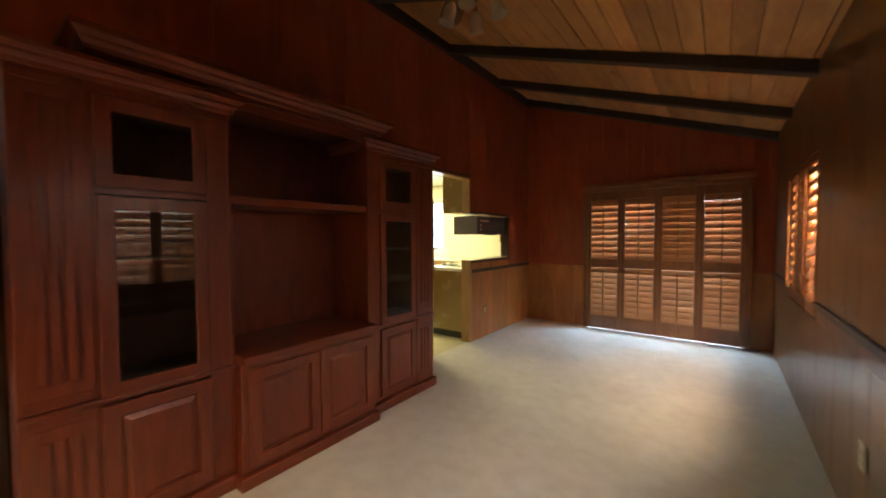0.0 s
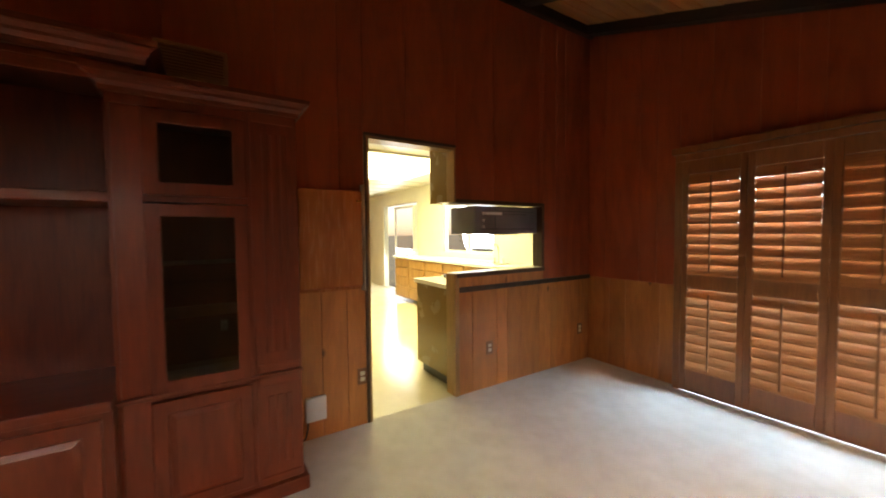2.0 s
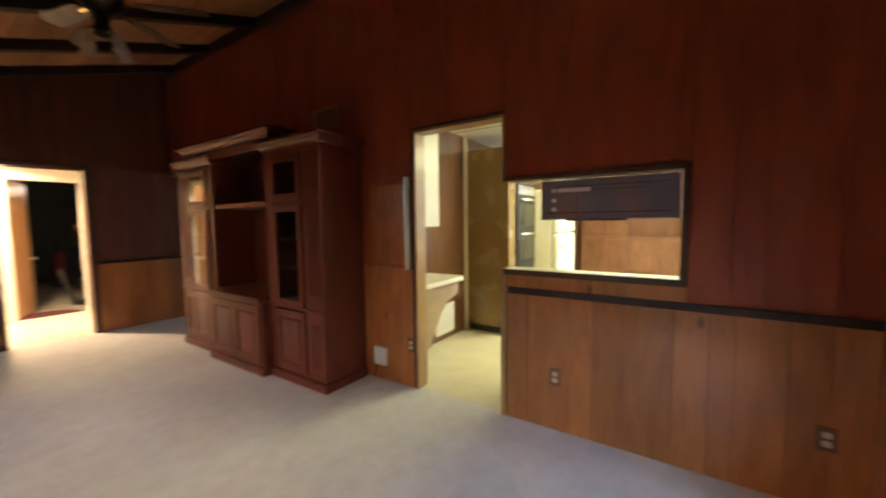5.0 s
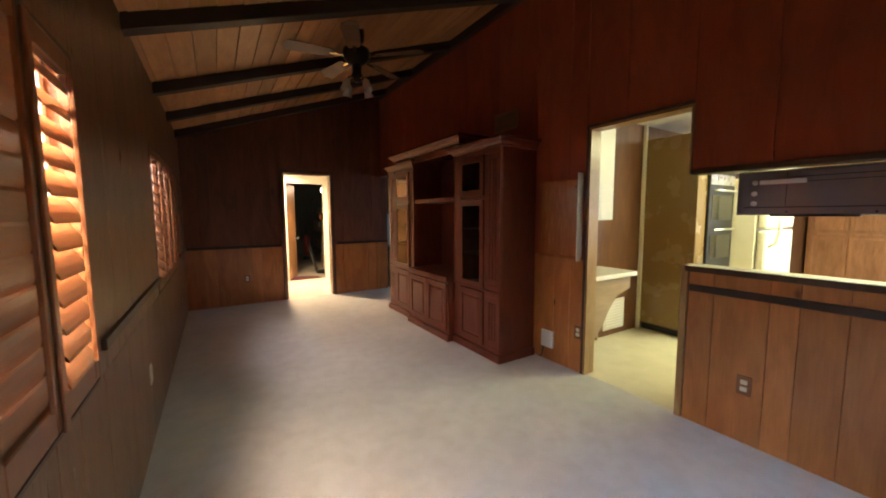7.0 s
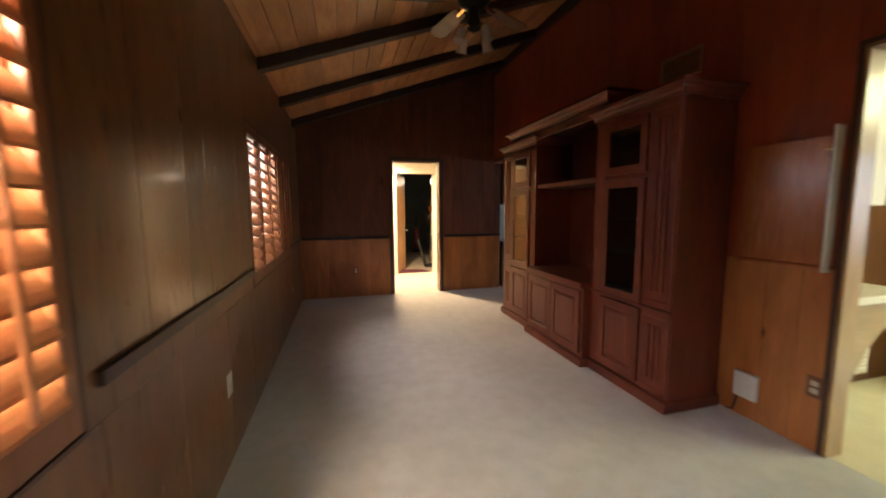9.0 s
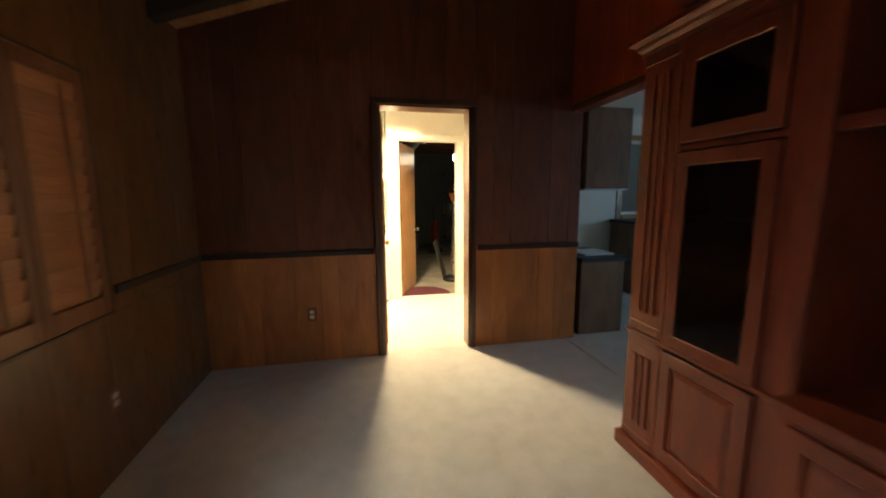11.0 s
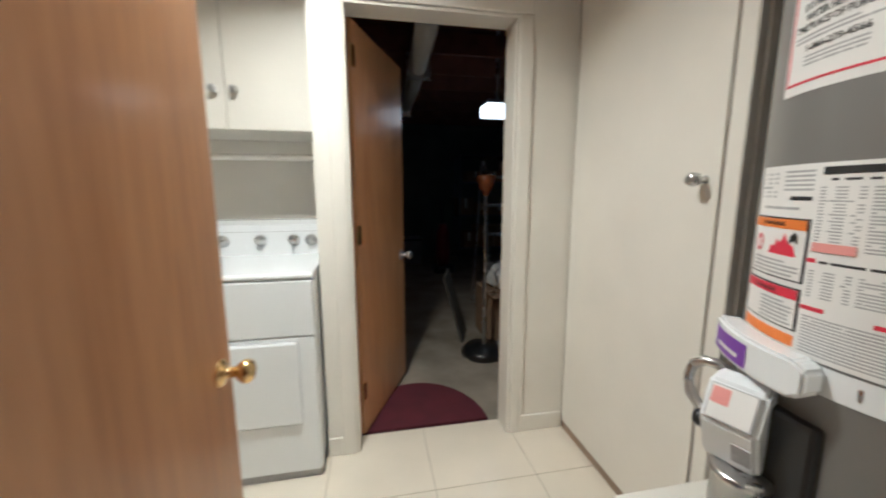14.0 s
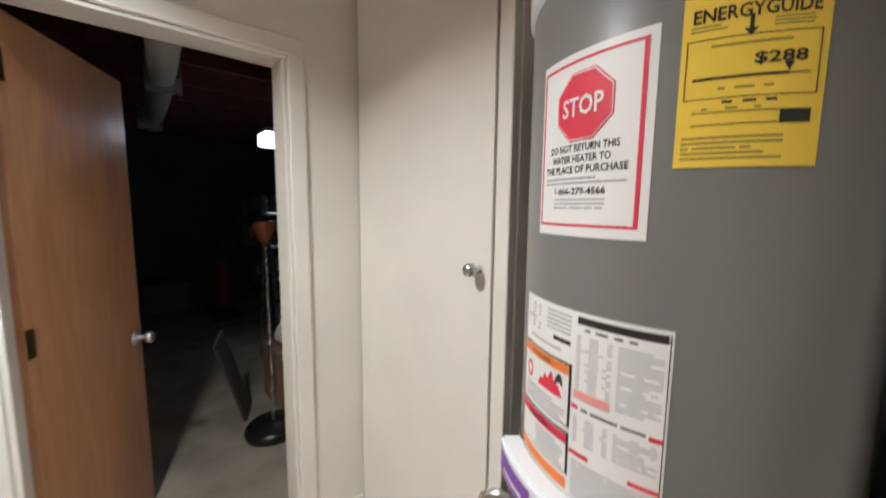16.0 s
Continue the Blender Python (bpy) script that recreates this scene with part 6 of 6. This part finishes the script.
for k, (x_, y_) in enumerate(((-7.6, 9.2), (-4.8, 8.6), (-9.8, 10.0), (-3.2, 9.6))):
    tree = thing("garden_shrub", (x_, y_, -0.12), "leafy green garden shrub outside the kitchen", "shrub", "garden shrubs")
    part("trunk", path_tube([(x_, y_, -0.12), (x_ + 0.05, y_, 0.6), (x_ - 0.04, y_ + 0.03, 1.2), (x_, y_, 1.7)], 0.04), DARKWOOD, tree)
    bm = bmesh.new()
    for i in range(700):
        d = Vector((rnd.gauss(0, 1), rnd.gauss(0, 1), rnd.gauss(0, 1))).normalized() * rnd.uniform(0.35, 1.0)
        c = Vector((x_ + d.x * 0.75, y_ + d.y * 0.7, 1.4 + d.z * 0.95))
        q = Euler((rnd.uniform(0, 6), rnd.uniform(0, 6), rnd.uniform(0, 6))).to_matrix()
        s_ = rnd.uniform(0.05, 0.10)
        bm.faces.new([bm.verts.new(c + q @ Vector(v)) for v in ((-s_, 0, 0), (0, -s_ * 0.45, 0.01), (s_, 0, 0), (0, s_ * 0.45, 0.01))])
    lv = part("foliage", bm, LEAF, tree, "green leaves")
    lv["kind"] = "stuff"

# ---- office ----
OW = -6.6
tagged(link_mesh("floor_office", bx(OW, W - 0.03, -2.85, 2.60, -0.06, -0.001, 0), CARPET), "pale carpet in the office", "floor", kind="structure")
tagged(link_mesh("ceiling_office", bx(OW, W - TH, -2.95, 2.6, 2.40, 2.48, 0), WHITE), "white office ceiling", "ceiling", kind="structure")
wall("wall_office_south", 'Y', -2.85, -2.95, OW, -2.6, -0.05, 2.5, [(-5.1, -4.25, 1.04, 2.08)], WHITE, "white office wall with a window")
wall("wall_office_west", 'X', OW, OW - 0.1, -2.95, 2.7, -0.05, 2.5, [(0.25, 1.65, 0.95, 2.05)], WHITE, "plain office wall")
tagged(link_mesh("trim_carpet_seam", prism([(W - 0.06, -0.0005), (W - 0.045, 0.007), (W - 0.03, 0.008), (W - 0.012, 0.0005)], OFF_Y0, OFF_Y1 - 0.018, 'Y'), CARPET), "raised carpet seam across the office opening", "trim", kind="structure")
oc = thing("office_base_cabinet", (-2.8, -1.5, 0), "brown office base cabinet with a dark top", "cabinet")
part("body", bx(-3.07, -2.61, -1.9, -1.20, 0.0, 0.70, 0.003), OFFICE_WOOD, oc)
part("top", bx(-3.10, -2.605, -1.9, -1.18, 0.70, 0.74, 0.004), STONE_TOP, oc)
ou = thing("office_wall_cupboard", (-2.8, -1.4, 1.4), "brown office wall cupboard", "cabinet")
part("body", bx(-3.07, -2.61, -1.6, -1.22, 1.38, 2.10, 0.003), OFFICE_WOOD, ou)
part("door", bx(-3.065, -2.615, -1.219, -1.20, 1.385, 2.095, 0.004), OFFICE_WOOD, ou)
part("under_lip", bx(-3.07, -2.61, -1.6, -1.21, 1.366, 1.379, 0.002), STEEL, ou)
od = thing("drawer_cabinet", (-4.6, -2.5, 0), "brown office drawer cabinet with silver pulls", "cabinet")
part("body", bx(-5.12, -4.10, -2.845, -2.24, 0.0, 0.94, 0.003), OFFICE_WOOD, od)
part("top", bx(-5.15, -4.07, -2.845, -2.20, 0.94, 0.98, 0.004), STONE_TOP, od)

for a, b in ((-4.60, -4.13), (-5.09, -4.62)):
    for z0, z1 in ((0.80, 0.92), (0.58, 0.78), (0.33, 0.56), (0.08, 0.31)):
        d = part("drawer_front", bx(a, b, -2.238, -2.218, z0, z1, 0.004), OFFICE_WOOD, od)
        m_ = (a + b) / 2
        z = (z0 + z1) / 2
        part("pull", path_tube([(m_ - 0.065, -2.218, z), (m_ - 0.06, -2.192, z), (m_ + 0.06, -2.192, z), (m_ + 0.065, -2.218, z)], 0.006), STEEL, d, "silver bar pull", True)
ow = thing("office_window", (-4.7, -2.88, 1.04), "wood framed office window", "window", kind="structure")
pane_frame(ow, 'Y', -2.90, -5.098, -4.66, 1.042, 2.078)
pane_frame(ow, 'Y', -2.90, -4.658, -4.252, 1.042, 2.078)
part("window_casing", boxes(((-5.18, -2.849, 0.98), (-5.1, -2.83, 2.15)), ((-4.25, -2.849, 0.98), (-4.17, -2.83, 2.15)), ((-5.1, -2.849, 2.08), (-4.25, -2.83, 2.15)), ((-5.1, -2.849, 0.98), (-4.25, -2.81, 1.04)), bevel=0.004), OAK, ow)
ow2 = thing("office_side_window", (OW, 0.95, 0.95), "white framed office side window", "window", kind="structure")
pane_frame(ow2, 'X', OW - 0.05, 0.252, 0.949, 0.952, 2.048)
pane_frame(ow2, 'X', OW - 0.05, 0.951, 1.648, 0.952, 2.048)
ob_ = thing("office_hutch", (-5.9, -2.6, 1.4), "dark wooden office wall hutch with black doors", "cabinet")
part("body", bx(-6.595, -5.22, -2.845, -2.46, 1.42, 2.12, 0.004), OFFICE_WOOD, ob_)
part("door", bx(-5.86, -5.27, -2.459, -2.44, 1.46, 2.08, 0.004), BLACK, ob_, "black door")
part("door", bx(-6.56, -5.90, -2.459, -2.44, 1.46, 2.08, 0.004), OFFICE_WOOD, ob_)
dt = thing("office_desk", (-6.2, -1.0, 0), "dark topped built-in office desk", "desk")
part("desk_top", bx(-6.595, -5.95, -2.19, 1.2, 0.70, 0.75, 0.004), STONE_TOP, dt)
part("desk_end", bx(-6.595, -6.0, 1.14, 1.18, 0.0, 0.70, 0.003), OFFICE_WOOD, dt)
part("desk_drawer", bx(-6.55, -5.97, -1.6, -0.9, 0.60, 0.70, 0.003), BLACK, dt)
of_ = thing("office_ceiling_fan", (-4.4, -0.6, 2.1), "dark office ceiling fan with white shades", "ceiling fan")
part("rod", tube((-4.4, -0.6, 2.22), (-4.4, -0.6, 2.40), 0.015), BRONZE, of_)
part("motor", lathe([(0.05, 2.10), (0.12, 2.13), (0.12, 2.20), (0.05, 2.23)], (-4.4, -0.6, 0), 24), BRONZE, of_, "", True)
for k in range(5):
    b = prism([(0.14, -0.04), (0.55, -0.07), (0.6, 0.0), (0.55, 0.07), (0.14, 0.04)], -0.003, 0.003, 'Z')
    b.transform(Matrix.Translation((-4.4, -0.6, 2.165)) @ pose(0, 0, 0, 0, 0, 20 + 72 * k) @ pose(0, 0, 0, 10, 0, 0))
    part("blade", b, BLADE, of_)
for k in range(3):
    a = radians(40 + 120 * k)
    part("lamp_shade", lathe([(0.02, 2.09), (0.05, 2.05), (0.06, 2.0), (0.05, 1.99)], (-4.4 + 0.11 * math.cos(a), -0.6 + 0.11 * math.sin(a), 0), 16), FROST, of_, "white glass shade", True)
pp = thing("paper_tray", (-2.9, -1.4, 0.74), "white paper tray on the office cabinet", "tray")
part("tray", bx(-3.03, -2.72, -1.62, -1.30, 0.742, 0.76, 0.004), PAPER, pp)

# ---- ground outside ----
tagged(link_mesh("ground", bx(-300, 300, -300, 300, -0.3, -0.12, 0), plain("dry_lawn", (0.12, 0.11, 0.06), 0.95, 0, 0.4, 0.8, 0.3)), "dry lawn around the house", "ground", kind="structure")
# ---- panelling boards, last ----
TOPW = 3.37
for y0, y1, z0, z1, mat, wide, seed in (
        (TY[3] - 0.02, DOOR_Y0 - 0.022, 0.0, 0.985, PANEL_LOW, 1.2, 1), (TY[3] - 0.02, DOOR_Y0 - 0.022, 0.99, TOPW, PANEL_UP, 2.6, 2),
        (OFF_Y0, OFF_Y1 + 0.03, OFF_Z + 0.03, TOPW, PANEL_UP, 3.2, 1),
        (OFF_Y1 + 0.03, TY[3] - 0.02, 1.9, TOPW, PANEL_UP, 3.2, 3), (DOOR_Y0 - 0.022, DOOR_Y1, DOOR_Z + 0.022, TOPW, PANEL_UP, 3.2, 0),
        (DOOR_Y1, PASS_Y1 + 0.022, PASS_Z1 + 0.022, TOPW, PANEL_UP, 3.2, 4), (DOOR_Y1 + 0.02, PASS_Y1 + 0.022, RZ1, PASS_Z0 - 0.022, PANEL_LOW, 1.0, 2),
        (PASS_Y1 + 0.022, N, RZ1, TOPW, PANEL_UP, 0.9, 1), (DOOR_Y1 + 0.02, N, 0.0, RZ0, PANEL_LOW, 1.0, 2)):
    planks(wall_w, 'X', WF, WB, y0, y1, z0, z1, mat, None, wide, seed)
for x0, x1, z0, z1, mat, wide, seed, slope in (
        (W - TH, LD_X0 - 0.045, 0.0, RZ0, PANEL_LOW, 1.1, 1, 0), (W - TH, W, RZ1, OFF_Z - 0.02, PANEL_UP_SHADED, 1.3, 2, 0), (W, LD_X0 - 0.045, RZ1, 3.5, PANEL_UP_SHADED, 1.3, 2, 1), (LD_X1 + 0.045, E, 0.0, RZ0, PANEL_LOW, 1.1, 3, 0),
        (LD_X1 + 0.045, E, RZ1, 3.5, PANEL_UP_SHADED, 1.3, 0, 1), (LD_X0 - 0.045, LD_X1 + 0.045, LD_Z + 0.045, 3.5, PANEL_UP_SHADED, 1.3, 5, 1)):
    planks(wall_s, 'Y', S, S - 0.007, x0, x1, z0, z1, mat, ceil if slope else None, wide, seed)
for x0, x1, z0, z1, mat, wide, seed, slope in (
        (W, SH_X0, 0.0, 0.884, PANEL_LOW, 1.2, 1, 0), (W, SH_X0, 0.887, 3.5, PANEL_UP, 1.3, 2, 1), (SH_X1, E, 0.0, 0.884, PANEL_LOW, 1.1, 3, 0),
        (SH_X1, E, 0.887, 3.5, PANEL_UP, 1.3, 0, 1), (SH_X0, SH_X1, 2.046, 3.5, PANEL_UP, 1.3, 5, 1)):
    planks(wall_n, 'Y', N, N + 0.007, x0, x1, z0, z1, mat, ceil if slope else None, wide, seed)
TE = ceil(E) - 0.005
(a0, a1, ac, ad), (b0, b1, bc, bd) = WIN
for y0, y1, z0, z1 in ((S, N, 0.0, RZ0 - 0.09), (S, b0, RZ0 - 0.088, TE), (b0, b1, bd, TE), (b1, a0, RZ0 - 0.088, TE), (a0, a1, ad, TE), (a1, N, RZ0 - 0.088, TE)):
    planks(wall_e, 'X', E, E + 0.007, y0, y1, z0, z1, PANEL_EAST_SHADED, None, 1.9, 2)
